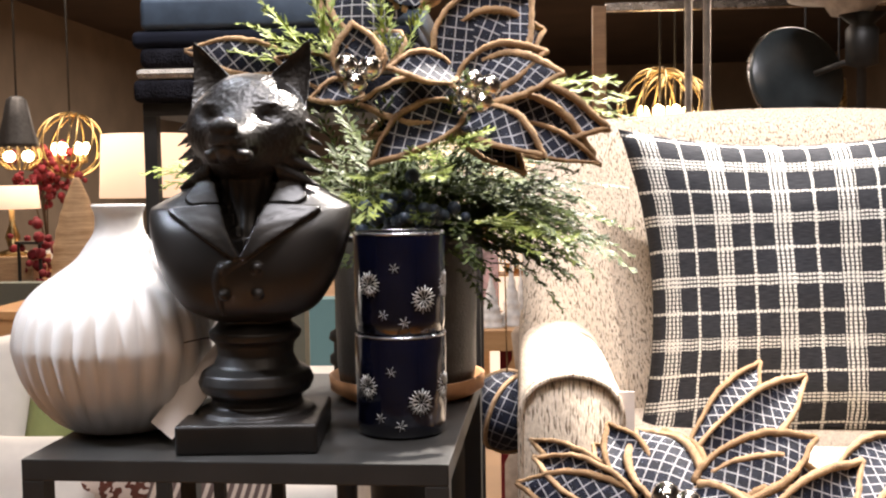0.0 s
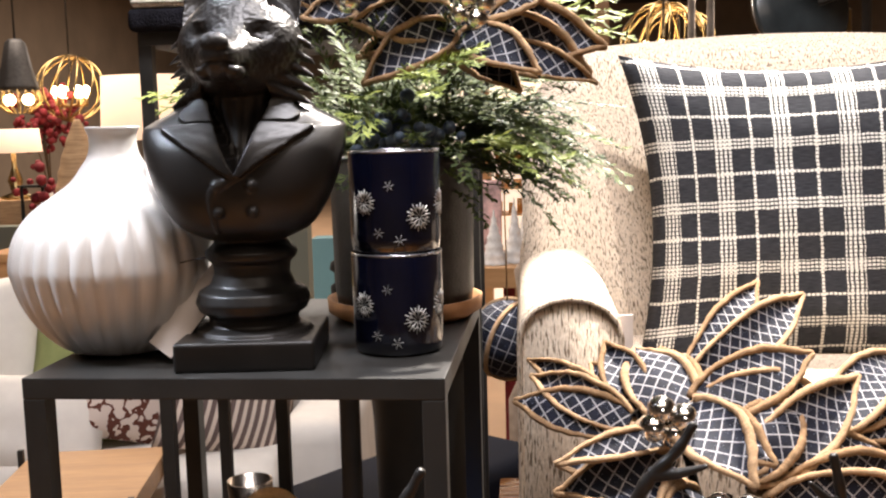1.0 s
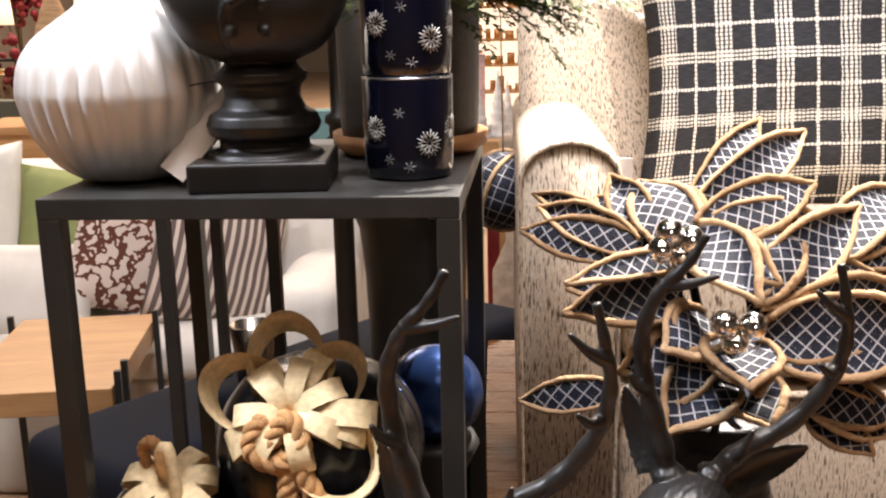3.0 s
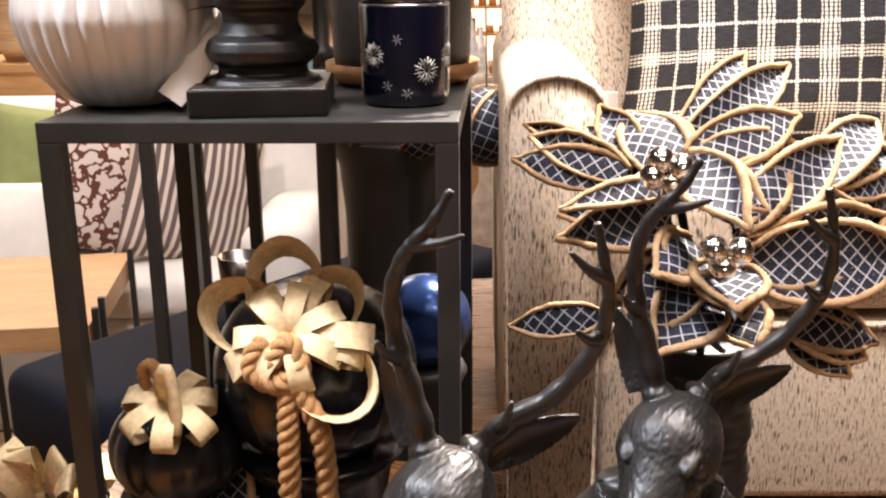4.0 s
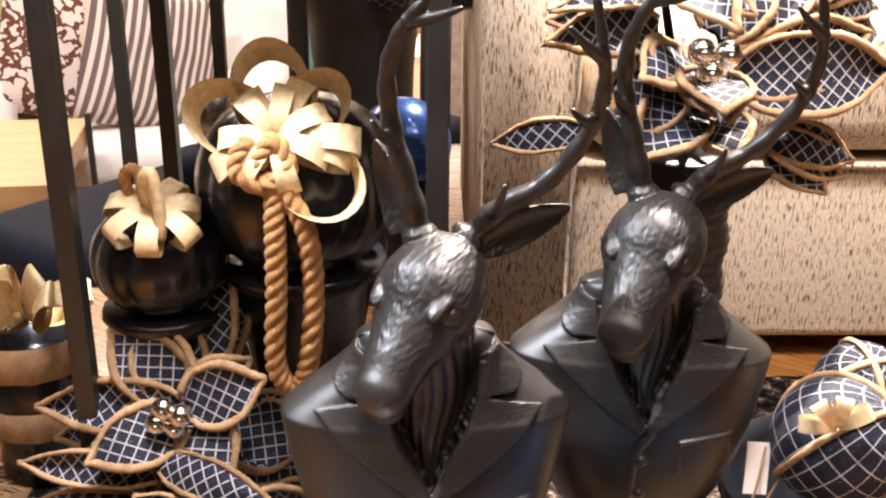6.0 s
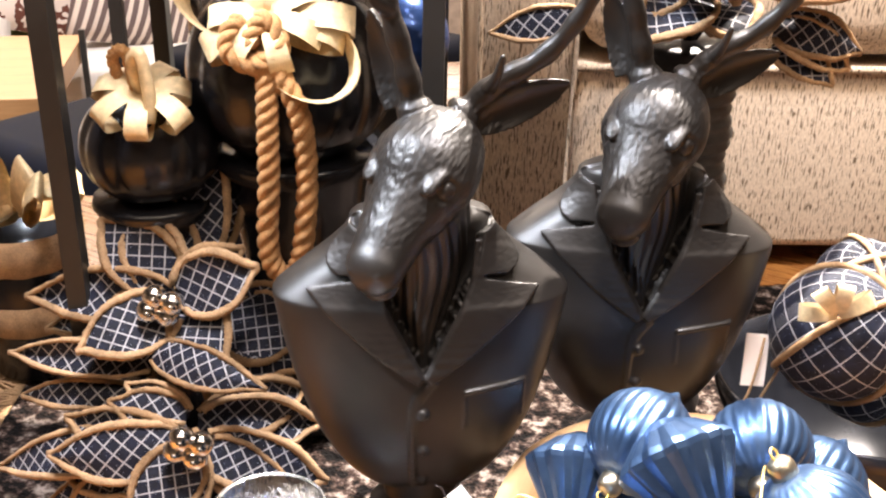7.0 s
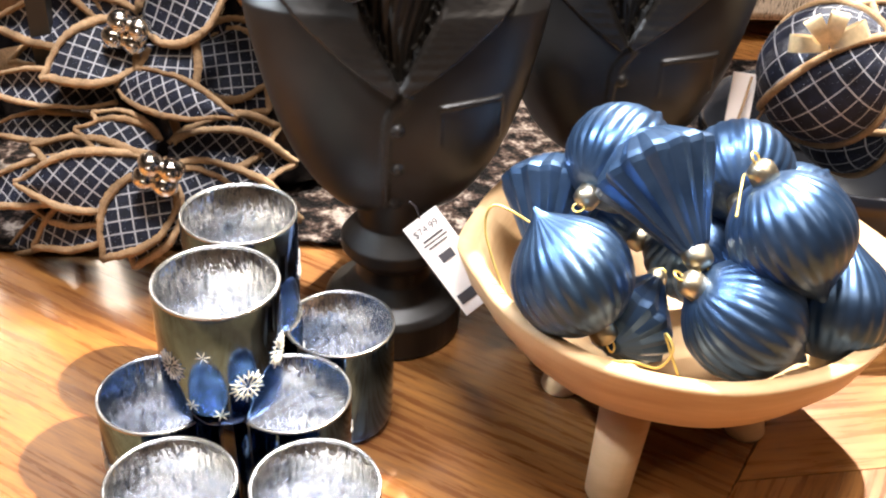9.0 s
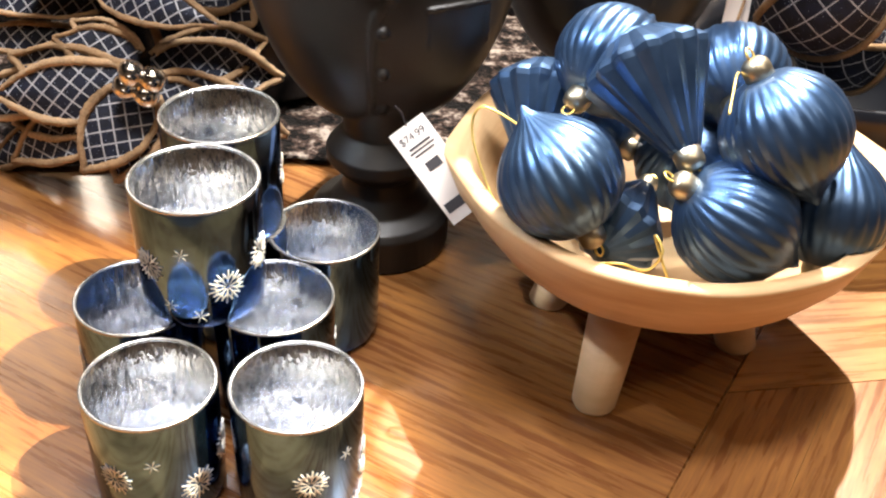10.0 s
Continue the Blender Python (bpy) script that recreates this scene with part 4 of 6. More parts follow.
def snowflake(bm, a, z, r, size, arms):
    """Thin raised strokes on a round wall."""
    for k in range(arms):
        t = math.pi * 2 * k / arms + 0.2
        for (u0, u1, w) in ((0.12, 1.0, 0.05),):
            pts = []
            for u in (u0, (u0 + u1) / 2, u1):
                du, dz = math.cos(t) * u * size, math.sin(t) * u * size
                an = a + du / r
                pts.append((r * 1.004 * math.cos(an), r * 1.004 * math.sin(an), z + dz))
            tube(bm, pts, lambda q: size * 0.06 * (1 - abs(q - 0.55)), 4)
        if size > 0.008:
            for sgn in (-1, 1):
                t2 = t + sgn * 0.35
                p = []
                for t3, u in ((t, 0.45), (t2, 0.85)):
                    an = a + math.cos(t3) * u * size / r
                    p.append((r * 1.004 * math.cos(an), r * 1.004 * math.sin(an), z + math.sin(t3) * u * size))
                tube(bm, p, size * 0.036, 4)


def candle_cup(at, turn, out, inner, label, r=0.0375, h=0.082):
    c = thing("candle_cup", at, turn, label, "candle holder", "snowflake candle cups")
    bm = BM()
    t = 0.0022
    lathe(bm, [(0.01, 0.0), (r * 0.9, 0.0), (r * 0.96, 0.003), (r * 0.985, 0.012), (r, h - 0.002), (r - 0.0006, h)], 48, cap=False)
    part("glass", bm, out, c)
    bm = BM()
    lathe(bm, [(r - 0.0006, h), (r - t, h - 0.001), (r - t - 0.0006, 0.016), (r * 0.86, 0.009), (r * 0.45, 0.0075), (0.004, 0.009)], 48, cap=False)
    part("lining", bm, inner, c, "mottled mirror lining")
    bm = BM()
    tube(bm, [((r - t / 2) * math.cos(a), (r - t / 2) * math.sin(a), h) for a in [2 * math.pi * k / 48 for k in range(48)]], 0.0013, 6, closed=True)
    part("rim", bm, SILVER_RIM, c)
    for a, z, s in ((-1.1, 0.030, 0.0115), (-1.75, 0.055, 0.0045), (-1.55, 0.012, 0.005), (-2.35, 0.042, 0.0108), (-0.35, 0.04, 0.0115), (-2.0, 0.018, 0.0045)):
        bm = BM()
        snowflake(bm, a, z, r, s, 10 if s > 0.01 else 6)
        part("snowflake", bm, SILVER_PRINT, c, "etched silver snowflake")
    return c


for k, z in enumerate((1.182, 1.264)):
    candle_cup((-0.076, 0.944, z), 6 * k + 4, NAVY_GLASS, NAVY_GLASS, "navy glazed candle cup with silver snowflakes", 0.0372, 0.0815)
for x, y, lv, turn in ((-0.168, 0.432, 0, 20), (-0.087, 0.432, 0, 60), (-0.190, 0.507, 0, -20), (-0.108, 0.51, 0, 100), (-0.149, 0.511, 1, 5), (-0.146, 0.592, 0, 30), (-0.146, 0.586, 1, 140), (-0.082, 0.582, 0, 200)):
    candle_cup((x, y, T + 0.0835 * lv), turn, MERCURY_OUT, MERCURY_IN, "blue mirrored candle cup with snowflakes and silver lining", 0.0375, 0.082)

arr = thing("floral_arrangement", (0, 0, 0), 0, "cedar, berries and checked cloth poinsettias in a dark pot", "flowers")
bm = BM()
lathe(bm, [(0.03, 1.196), (0.064, 1.196), (0.066, 1.21), (0.068, 1.33), (0.07, 1.336), (0.062, 1.336), (0.06, 1.30)], 64, lambda a, u: 0.012 * abs(math.sin(a * 14)), off=(-0.087, 1.095, 0))
part("pot", bm, POT, arr)
bm = BM()
lathe(bm, [(0.03, 1.1825), (0.062, 1.1825), (0.074, 1.19), (0.075, 1.202), (0.071, 1.202), (0.068, 1.197), (0.02, 1.196)], 48, off=(-0.087, 1.095, 0))
part("saucer", bm, TERRACOTTA, arr, "terracotta saucer")


def cedar(bm, p0, d, length, rng, flat=0.6):
    """A drooping spray of scale leaves: a stem with side sprigs of small kites."""
    d = Vector(d).normalized()
    side = d.cross(Vector((0, 0, 1)))
    side = side.normalized() if side.length > 0.05 else Vector((1, 0, 0))
    p = Vector(p0)
    n = max(6, int(length / 0.006))
    for k in range(n):
        u = k / n
        d = (d + Vector((0, 0, -0.028)) + Vector([rng.uniform(-0.05, 0.05) for _ in range(3)])).normalized()
        p = p + d * (length / n)
        for s in (-1, 1):
            sd = (d * rng.uniform(0.7, 1.2) + side * s * rng.uniform(0.5, 1.0) + Vector((0, 0, rng.uniform(-0.35, 0.35)))).normalized()
            ln = rng.uniform(0.012, 0.03) * (1.1 - 0.6 * u)
            w = rng.uniform(0.0011, 0.0019)
            q = sd.cross(Vector((rng.uniform(-0.4, 0.4), rng.uniform(-1, 0), 1))).normalized() * w
            m1 = p + sd * ln * 0.45
            bm.faces.new([bm.verts.new(x) for x in (p, m1 + q, p + sd * ln, m1 - q)])
            for s2 in (-1, 1):
                sp = p + sd * ln * rng.uniform(0.3, 0.7)
                s3 = (sd + q.normalized() * s2 * 0.8).normalized()
                l2 = ln * rng.uniform(0.3, 0.5)
                q2 = s3.cross(Vector((0, -0.6, 0.8))).normalized() * w * 0.8
                m2 = sp + s3 * l2 * 0.5
                bm.faces.new([bm.verts.new(x) for x in (sp, m2 + q2, sp + s3 * l2, m2 - q2)])


rng = random.Random(11)
bm, tw = BM(), BM()
root = Vector((-0.087, 1.09, 1.34))
for k in range(120):
    a, e = rng.uniform(-math.pi, math.pi), rng.uniform(-0.2, 1.1)
    d = Vector((math.cos(a) * math.cos(e) * (1.5 if math.cos(a) > 0 else 0.95), math.sin(a) * math.cos(e) * 0.7, math.sin(e)))
    cedar(bm, root + Vector((rng.uniform(-0.05, 0.05), rng.uniform(-0.04, 0.04), rng.uniform(-0.02, 0.05))), d, rng.uniform(0.08, 0.14), rng)
for k in range(60):
    d = Vector((1.0, rng.uniform(-0.45, 0.5), rng.uniform(-0.1, 0.4)))
    cedar(bm, root + Vector((rng.uniform(0.0, 0.07), rng.uniform(-0.03, 0.05), rng.uniform(0.0, 0.06))), d, rng.uniform(0.09, 0.17), rng)
tagged(part("foliage", bm, LEAF, arr, "drooping green cedar sprays"), kind="stuff")
bm = BM()
for p, d, ln in (((-0.17, 1.06, 1.50), (-0.7, 0, 0.6), 0.07), ((-0.15, 1.05, 1.50), (-0.3, 0, 1), 0.07), ((-0.13, 1.04, 1.49), (-0.8, -0.2, 0.35), 0.06), ((-0.10, 1.06, 1.50), (0.1, 0, 1), 0.06), ((0.05, 1.12, 1.47), (1, 0, 0.35), 0.07), ((0.04, 1.1, 1.46), (1, 0, 0.05), 0.08), ((-0.06, 1.0, 1.40), (0.2, -0.5, -0.1), 0.05), ((-0.10, 0.99, 1.385), (-0.1, -0.4, -0.2), 0.04), ((-0.02, 1.02, 1.345), (0.8, -0.2, -0.1), 0.06), ((0.0, 1.05, 1.34), (1, -0.2, -0.15), 0.07), ((-0.28, 1.12, 1.40), (-1, 0, 0.1), 0.05), ((-0.24, 1.12, 1.38), (-1, 0, 0.3), 0.06), ((-0.16, 1.0, 1.41), (-0.2, -0.5, 0.3), 0.05), ((-0.05, 1.0, 1.42), (0.4, -0.5, 0.2), 0.05)):
    for q in range(3):
        cedar(bm, Vector(p) + Vector([rng.uniform(-0.01, 0.01) for _ in range(3)]), Vector(d) + Vector([rng.uniform(-0.25, 0.25) for _ in range(3)]), ln, rng)
tagged(part("foliage", bm, LEAF_PALE, arr, "bright yellow-green cedar tips"), kind="stuff")
for k in range(34):
    bm = BM()
    c = Vector((-0.075 + rng.gauss(0, 0.026), 1.012 + rng.uniform(-0.02, 0.02), 1.352 + rng.gauss(0, 0.013)))
    ball(bm, c, rng.uniform(0.0045, 0.0068), 12)
    part("berry", bm, BERRY, arr)
BLOOM_T = [
    ((-0.022, 1.064, 1.453), (0.092, 1.081, 1.439), 0.057),
    ((-0.027, 1.055, 1.468), (0.052, 1.051, 1.486), 0.048),
    ((-0.045, 1.095, 1.493), (0.031, 1.125, 1.553), 0.081),
    ((-0.022, 1.052, 1.427), (0.085, 1.068, 1.406), 0.031),
    ((-0.027, 1.042, 1.437), (0.038, 1.015, 1.41), 0.040),
    ((-0.029, 1.034, 1.456), (-0.108, 1.008, 1.451), 0.040),
    ((-0.031, 1.023, 1.446), (-0.102, 1.005, 1.41), 0.037),
    ((-0.035, 1.025, 1.481), (-0.081, 0.991, 1.478), 0.034),
    ((-0.115, 1.019, 1.477), (-0.124, 1.021, 1.519), 0.040),
    ((-0.128, 1.038, 1.474), (-0.192, 1.055, 1.497), 0.031),
    ((-0.11, 1.061, 1.491), (-0.092, 1.094, 1.525), 0.032),
    ((-0.097, 1.095, 1.536), (-0.15, 1.124, 1.585), 0.070),
    ((-0.081, 1.097, 1.552), (-0.072, 1.121, 1.609), 0.054),
    ((-0.115, 1.018, 1.467), (-0.153, 1.005, 1.457), 0.025),
    ((-0.199, 1.085, 1.501), (-0.281, 1.08, 1.51), 0.032),
]
bloom(arr, BLOOM_T, (0.1, -1, 0.35), 1)
bells(arr, (-0.013, 1.012, 1.463), 4, 0.0105, 1)
bells(arr, (-0.114, 0.99, 1.48), 3, 0.0105, 2)

# ---- poinsettia in the ribbed vase before the chair ----
arr = thing("floral_arrangement", (0, 0, 0), 0, "navy checked cloth poinsettias in a black ribbed vase", "flowers")
bm = BM()
prof = [(0.05, T + 0.009), (0.052, T + 0.02)] + [(0.046 - 0.002 * math.sin(k * 0.5) + 0.0022 * math.sin(k * 2.1), T + 0.03 + 0.0038 * k) for k in range(90)] + [(0.05, T + 0.385), (0.044, T + 0.388)]
lathe(bm, prof, 40, off=(0.190, 0.962, 0))
part("vase", bm, POT, arr, "black ribbed vase")
BLOOM_R = [
    ((0.114, 0.957, 1.115), (0.026, 0.998, 1.118), 0.038),
    ((0.147, 0.935, 1.108), (0.058, 0.892, 1.11), 0.021),
    ((0.112, 1.009, 1.115), (0.04, 1.067, 1.14), 0.021),
    ((0.129, 0.988, 1.114), (0.104, 1.051, 1.153), 0.036),
    ((0.156, 0.97, 1.12), (0.13, 1.042, 1.155), 0.056),
    ((0.171, 1.013, 1.124), (0.286, 1.126, 1.182), 0.041),
    ((0.171, 0.961, 1.124), (0.268, 1.024, 1.156), 0.048),
    ((0.155, 0.941, 1.129), (0.196, 0.871, 1.097), 0.051),
    ((0.207, 0.947, 1.072), (0.311, 1.015, 1.12), 0.050),
    ((0.2, 0.938, 1.079), (0.25, 0.984, 1.124), 0.054),
    ((0.296, 1.017, 1.091), (0.374, 1.113, 1.13), 0.046),
    ((0.222, 0.938, 1.039), (0.353, 0.959, 1.032), 0.069),
    ((0.151, 0.937, 1.078), (0.059, 0.902, 1.07), 0.043),
    ((0.173, 0.922, 1.059), (0.13, 0.879, 1.057), 0.052),
    ((0.168, 0.918, 1.045), (0.108, 0.886, 1.011), 0.057),
    ((0.19, 0.907, 1.043), (0.182, 0.85, 1.026), 0.058),
    ((0.18, 0.921, 1.019), (0.134, 0.869, 0.987), 0.057),
    ((0.202, 0.928, 1.006), (0.211, 0.881, 0.987), 0.048),
    ((0.265, 0.953, 0.981), (0.344, 0.971, 0.963), 0.041),
    ((0.271, 0.969, 0.964), (0.314, 0.95, 0.93), 0.036),
    ((0.095, 0.97, 0.981), (0.022, 0.996, 0.966), 0.029),
    ((0.306, 1.017, 1.091), (0.389, 1.067, 1.079), 0.032),
    ((0.275, 1.009, 1.066), (0.397, 1.079, 1.048), 0.060),
]
bloom(arr, BLOOM_R, (-0.05, -1, 0.55), 2)
bells(arr, (0.139, 0.912, 1.128), 4, 0.0115, 3)
bells(arr, (0.181, 0.872, 1.068), 3, 0.0115, 4)
for x, y, z in ((0.155, 0.95, 1.11), (0.19, 0.93, 1.06), (0.21, 0.95, 1.02), (0.17, 0.95, 1.0), (0.24, 0.97, 1.02)):
    bm = BM()
    tube(bm, spline([(0.19, 0.962, 0.96), ((0.19 + x) / 2, (0.965 + y) / 2, (0.96 + z) / 2 + 0.005), (x, y, z)], 8), 0.004, 6)
    part("stem", bm, BLACK_VEL, arr)

# ---- flowers lying at the stand's foot ----
for rows, gem, seed, lab in ((
    [
    ((-0.268, 0.862, 0.764), (-0.318, 0.886, 0.815), 0.055),
    ((-0.258, 0.888, 0.773), (-0.322, 0.934, 0.822), 0.056),
    ((-0.243, 0.892, 0.783), (-0.256, 0.97, 0.856), 0.054),
    ((-0.261, 0.848, 0.759), (-0.382, 0.88, 0.75), 0.045),
    ((-0.261, 0.845, 0.753), (-0.328, 0.814, 0.728), 0.053),
    ((-0.254, 0.841, 0.768), (-0.194, 0.84, 0.794), 0.053),
    ((-0.251, 0.844, 0.751), (-0.218, 0.81, 0.726), 0.049),
    ((-0.226, 0.886, 0.723), (-0.168, 0.867, 0.686), 0.083),
    ((-0.28, 0.826, 0.71), (-0.4, 0.859, 0.702), 0.030),
    ((-0.275, 0.813, 0.729), (-0.187, 0.763, 0.722), 0.033),
    ], (-0.268, 0.828, 0.764), 3, "navy checked cloth poinsettia with jute edges, upright stem"), (
    [
    ((-0.244, 0.78, 0.683), (-0.3, 0.776, 0.696), 0.035),
    ((-0.242, 0.765, 0.676), (-0.403, 0.796, 0.612), 0.039),
    ((-0.246, 0.762, 0.667), (-0.345, 0.759, 0.657), 0.047),
    ((-0.235, 0.751, 0.669), (-0.273, 0.719, 0.62), 0.051),
    ((-0.227, 0.761, 0.668), (-0.142, 0.779, 0.614), 0.048),
    ((-0.236, 0.786, 0.673), (-0.15, 0.829, 0.651), 0.049),
    ((-0.255, 0.754, 0.65), (-0.341, 0.758, 0.606), 0.043),
    ((-0.292, 0.823, 0.678), (-0.4, 0.848, 0.655), 0.025),
    ], (-0.233, 0.738, 0.685), 4, "navy checked cloth poinsettia with jute edges, leaning low")):
    fl = thing("cloth_poinsettia", (0, 0, 0), 0, lab, "flower", "checked cloth poinsettias")
    bloom(fl, rows, (0.0, -0.85, 0.6), seed)
    bells(fl, gem, 4, 0.0105, seed)
    bm = BM()
    g = Vector(gem)
    tube(bm, spline([g + Vector((0, 0.02, 0)), (g[0] + 0.02, g[1] + 0.035, (g[2] + T) / 2), (g[0] + 0.03, g[1] + 0.05, T + 0.012)], 10), 0.004, 6)
    part("stem", bm, JUTE, fl)

# ---- lacquered pumpkins on risers ----


def pumpkin(at, r, squash, label, ribs=10):
    p = thing("pumpkin", at, 0, label, "pumpkin", "black lacquered pumpkins")
    bm = BM()
    prof = [(r * math.cos(t) ** 0.75 if math.cos(t) > 0 else 0.001, r * squash * math.sin(t)) for t in [(-0.49 + 0.98 * k / 26) * math.pi for k in range(27)]]
    lathe(bm, prof, 120, lambda a, u: -0.035 * abs(math.cos(a * ribs / 2)) ** 6)
    part("body", bm, PUMPKIN, p)
    return p


def ribbon_loop(parent, c, n, out, size, wide, seed, ring=False):
    """One loop of stiff ribbon: out from the centre and back, folded flat or standing as a ring."""
    rng = random.Random(seed)
    c, out, n = Vector(c), Vector(out).normalized(), Vector(n).normalized()
    side = out.cross(n).normalized()
    bm = BM()
    rows = []
    for k in range(25):
        t = 2 * math.pi * k / 24
        grow = 0.55 + 0.45 * math.sin(math.pi * k / 24)
        if ring:
            rad = out * (0.5 - 0.5 * math.cos(t)) + side * 0.38 * math.sin(t)
            w = (n * 0.85 + rad.normalized() * 0.45).normalized() if rad.length > 0.05 else n
            rows.append((c + rad * size + n * 0.016 * math.sin(t / 2), w, grow))
        else:
            p = c + out * size * (0.5 - 0.5 * math.cos(t)) + n * (size * 0.3 * math.sin(t) + 0.012)
            rows.append((p, (side + out * 0.15 * rng.uniform(-1, 1)).normalized(), grow))
    for lift in (0, 0.0009):
        vs = []
        for p, w, g in rows:
            vs.append((bm.verts.new(p - w * wide * g / 2 + out * lift), bm.verts.new(p + w * wide * g / 2 + out * lift)))
        for a, b in zip(vs, vs[1:]):
            bm.faces.new((a[0], a[1], b[1], b[0]))
    part("ribbon_loop", bm, RIBBON, parent, "stiff glittered champagne ribbon")


def rope(bm, pts, r, turns, n=90):
    """Three strands wound round a line."""
    line = spline(pts, n)
    for s in range(3):
        out = []
        for k, p in enumerate(line):
            d = (line[min(k + 1, n - 1)] - line[max(k - 1, 0)]).normalized()
            x = d.cross(Vector((0.2, 1, 0.1))).normalized()
            y = d.cross(x)
            a = 2 * math.pi * (turns * k / n + s / 3)
            out.append(p + (x * math.cos(a) + y * math.sin(a)) * r * 0.52)
        tube(bm, out, r * 0.58, 7)


big = pumpkin((-0.165, 0.962, 0.935), 0.094, 0.86, "large black lacquered pumpkin with ribbon bow and rope")
c = Vector((-0.005, -0.082, 0.055))
nrm = Vector((0, -0.8, 0.55))
for k, (ox, oz, s) in enumerate(((-0.15, 1.0, 0.072), (-0.95, 0.45, 0.068), (-0.9, -0.45, 0.05), (0.75, 0.75, 0.062), (0.25, 0.6, 0.05), (1.0, 0.0, 0.06), (0.8, -0.75, 0.075), (0.45, -0.1, 0.055), (-0.35, 0.55, 0.045))):
    ribbon_loop(big, c, nrm, (ox, 0.55 * oz, 0.84 * oz), s * 1.12, 0.024, k, k in (0, 1, 3, 6))
for k in range(7):
    a = 0.5 + 2 * math.pi * k / 7
    ribbon_loop(big, c + nrm * 0.01, nrm, (math.cos(a), 0.55 * math.sin(a), 0.84 * math.sin(a)), 0.046, 0.019, 20 + k)
bm = BM()
rope(bm, [(-0.012, -0.098, 0.05), (-0.028, -0.112, 0.065), (-0.034, -0.118, 0.045), (-0.012, -0.122, 0.035), (0.006, -0.118, 0.05), (-0.006, -0.112, 0.068), (-0.02, -0.118, 0.05)], 0.0085, 5)
part("rope_knot", bm, ROPE, big, "thick jute rope knot")
for x, ph in ((-0.006, 0), (0.018, 1)):
    bm = BM()
    rope(bm, [(-0.006, -0.118, 0.042), (x, -0.124, 0.0), (x * 1.3, -0.124, -0.06), (x * 1.1 - 0.004, -0.122, -0.13), (0.008 - 0.006 * ph, -0.115, -0.16)], 0.0088, 7)
    part("rope_end", bm, ROPE, big, "hanging thick jute rope")
small = pumpkin((-0.288, 0.925, 0.875), 0.062, 0.8, "small black lacquered pumpkin with a ribbon bow")
for k, (ox, oz, s) in enumerate(((-0.9, 0.2, 0.04), (-0.7, -0.6, 0.042), (0.0, -1.0, 0.042), (0.75, -0.65, 0.045), (0.9, 0.15, 0.036), (0.3, 0.6, 0.034), (-0.4, 0.6, 0.034))):
    ribbon_loop(small, (0.008, -0.03, 0.044), (0, -0.55, 0.85), (ox, 0.8 * oz, 0.5 * oz), s * 1.05, 0.02, k + 40)
bm = BM()
tube(bm, spline([(0.006, -0.035, 0.05), (0.004, -0.05, 0.085), (0.012, -0.055, 0.095), (0.018, -0.06, 0.06), (0.016, -0.062, 0.04)], 16), 0.0055, 8)
part("stem", bm, RIBBON, small, "curled pale stem")
bm = BM()
rope(bm, [(-0.008, -0.03, 0.05), (-0.016, -0.034, 0.085), (-0.004, -0.038, 0.092), (0.002, -0.04, 0.06)], 0.005, 5, 40)
part("rope_loop", bm, ROPE, small)


def riser(at, r, h, label):
    ob = thing("display_riser", at, 0, label, "riser", "dark risers under the pumpkins")
    bm = BM()
    lathe(bm, [(r * 0.9, 0), (r, 0.01), (r * 0.8, h * 0.3), (r * 0.62, h * 0.6), (r * 0.8, h * 0.92), (r * 0.95, h - 0.006), (r * 0.92, h)], 40)
    part("body", bm, PUMPKIN, ob)


riser((-0.165, 0.965, T + 0.008), 0.085, 0.276, "dark glossy turned riser under the large pumpkin")
riser((-0.29, 0.93, T + 0.008), 0.06, 0.24, "dark glossy turned riser under the small pumpkin")

ob = thing("bauble", (-0.070, 1.10, T + 0.008), 0, "cobalt blue mirrored ball on a black stand", "ornament")
bm = BM()
ball(bm, (0, 0, 0.345), 0.05, 32)
part("ball", bm, BLUE_BALL, ob)
bm = BM()
lathe(bm, [(0.05, 0), (0.045, 0.02), (0.02, 0.05), (0.02, 0.24), (0.045, 0.29), (0.04, 0.30)], 32)
part("stand", bm, IRON, ob)

# ---- wooden bowl with glass ornaments ----
bowl = thing("footed_bowl", (0.150, 0.608, 0), 0, "pale carved wooden bowl on three stubby legs", "bowl")
bm = BM()
prof = [(0.012, 0.628), (0.05, 0.629), (0.09, 0.638), (0.12, 0.657), (0.138, 0.682), (0.147, 0.706), (0.1465, 0.709), (0.136, 0.7085), (0.125, 0.685), (0.105, 0.662), (0.07, 0.647), (0.02, 0.643)]
lathe(bm, prof, 96, lambda a, u: 0.006 * math.sin(a * 3 + 1) + 0.003 * math.sin(a * 11) + (0.05 * max(0, math.cos(a - math.pi)) ** 60 + 0.05 * max(0, math.cos(a)) ** 60) * (0.35 < u < 0.68))
part("bowl", bm, BOWL_WOOD, bowl)
for x, y, tx, ty in ((-0.050, -0.100, -0.036, -0.066), (-0.069, 0.008, -0.05, 0.008), (0.06, -0.037, 0.045, -0.026), (0.03, 0.085, 0.022, 0.06)):
    bm = BM()
    rings(bm, [oval((x, y, T), (1, 0, 0), (0, 1, 0), 0.0135, 0.0135, 24), oval((x, y, T + 0.003), (1, 0, 0), (0, 1, 0), 0.0148, 0.0148, 24), oval((tx, ty, 0.634), (1, 0, 0), (0, 1, 0), 0.0185, 0.0185, 24)])
    part("leg", bm, BOWL_WOOD, bowl)


def along(c, axis, roll=0):
    q = Vector(axis).normalized().to_track_quat("Z", "Y").to_matrix().to_4x4()
    return Matrix.Translation(c) @ q @ Matrix.Rotation(radians(roll), 4, "Z")


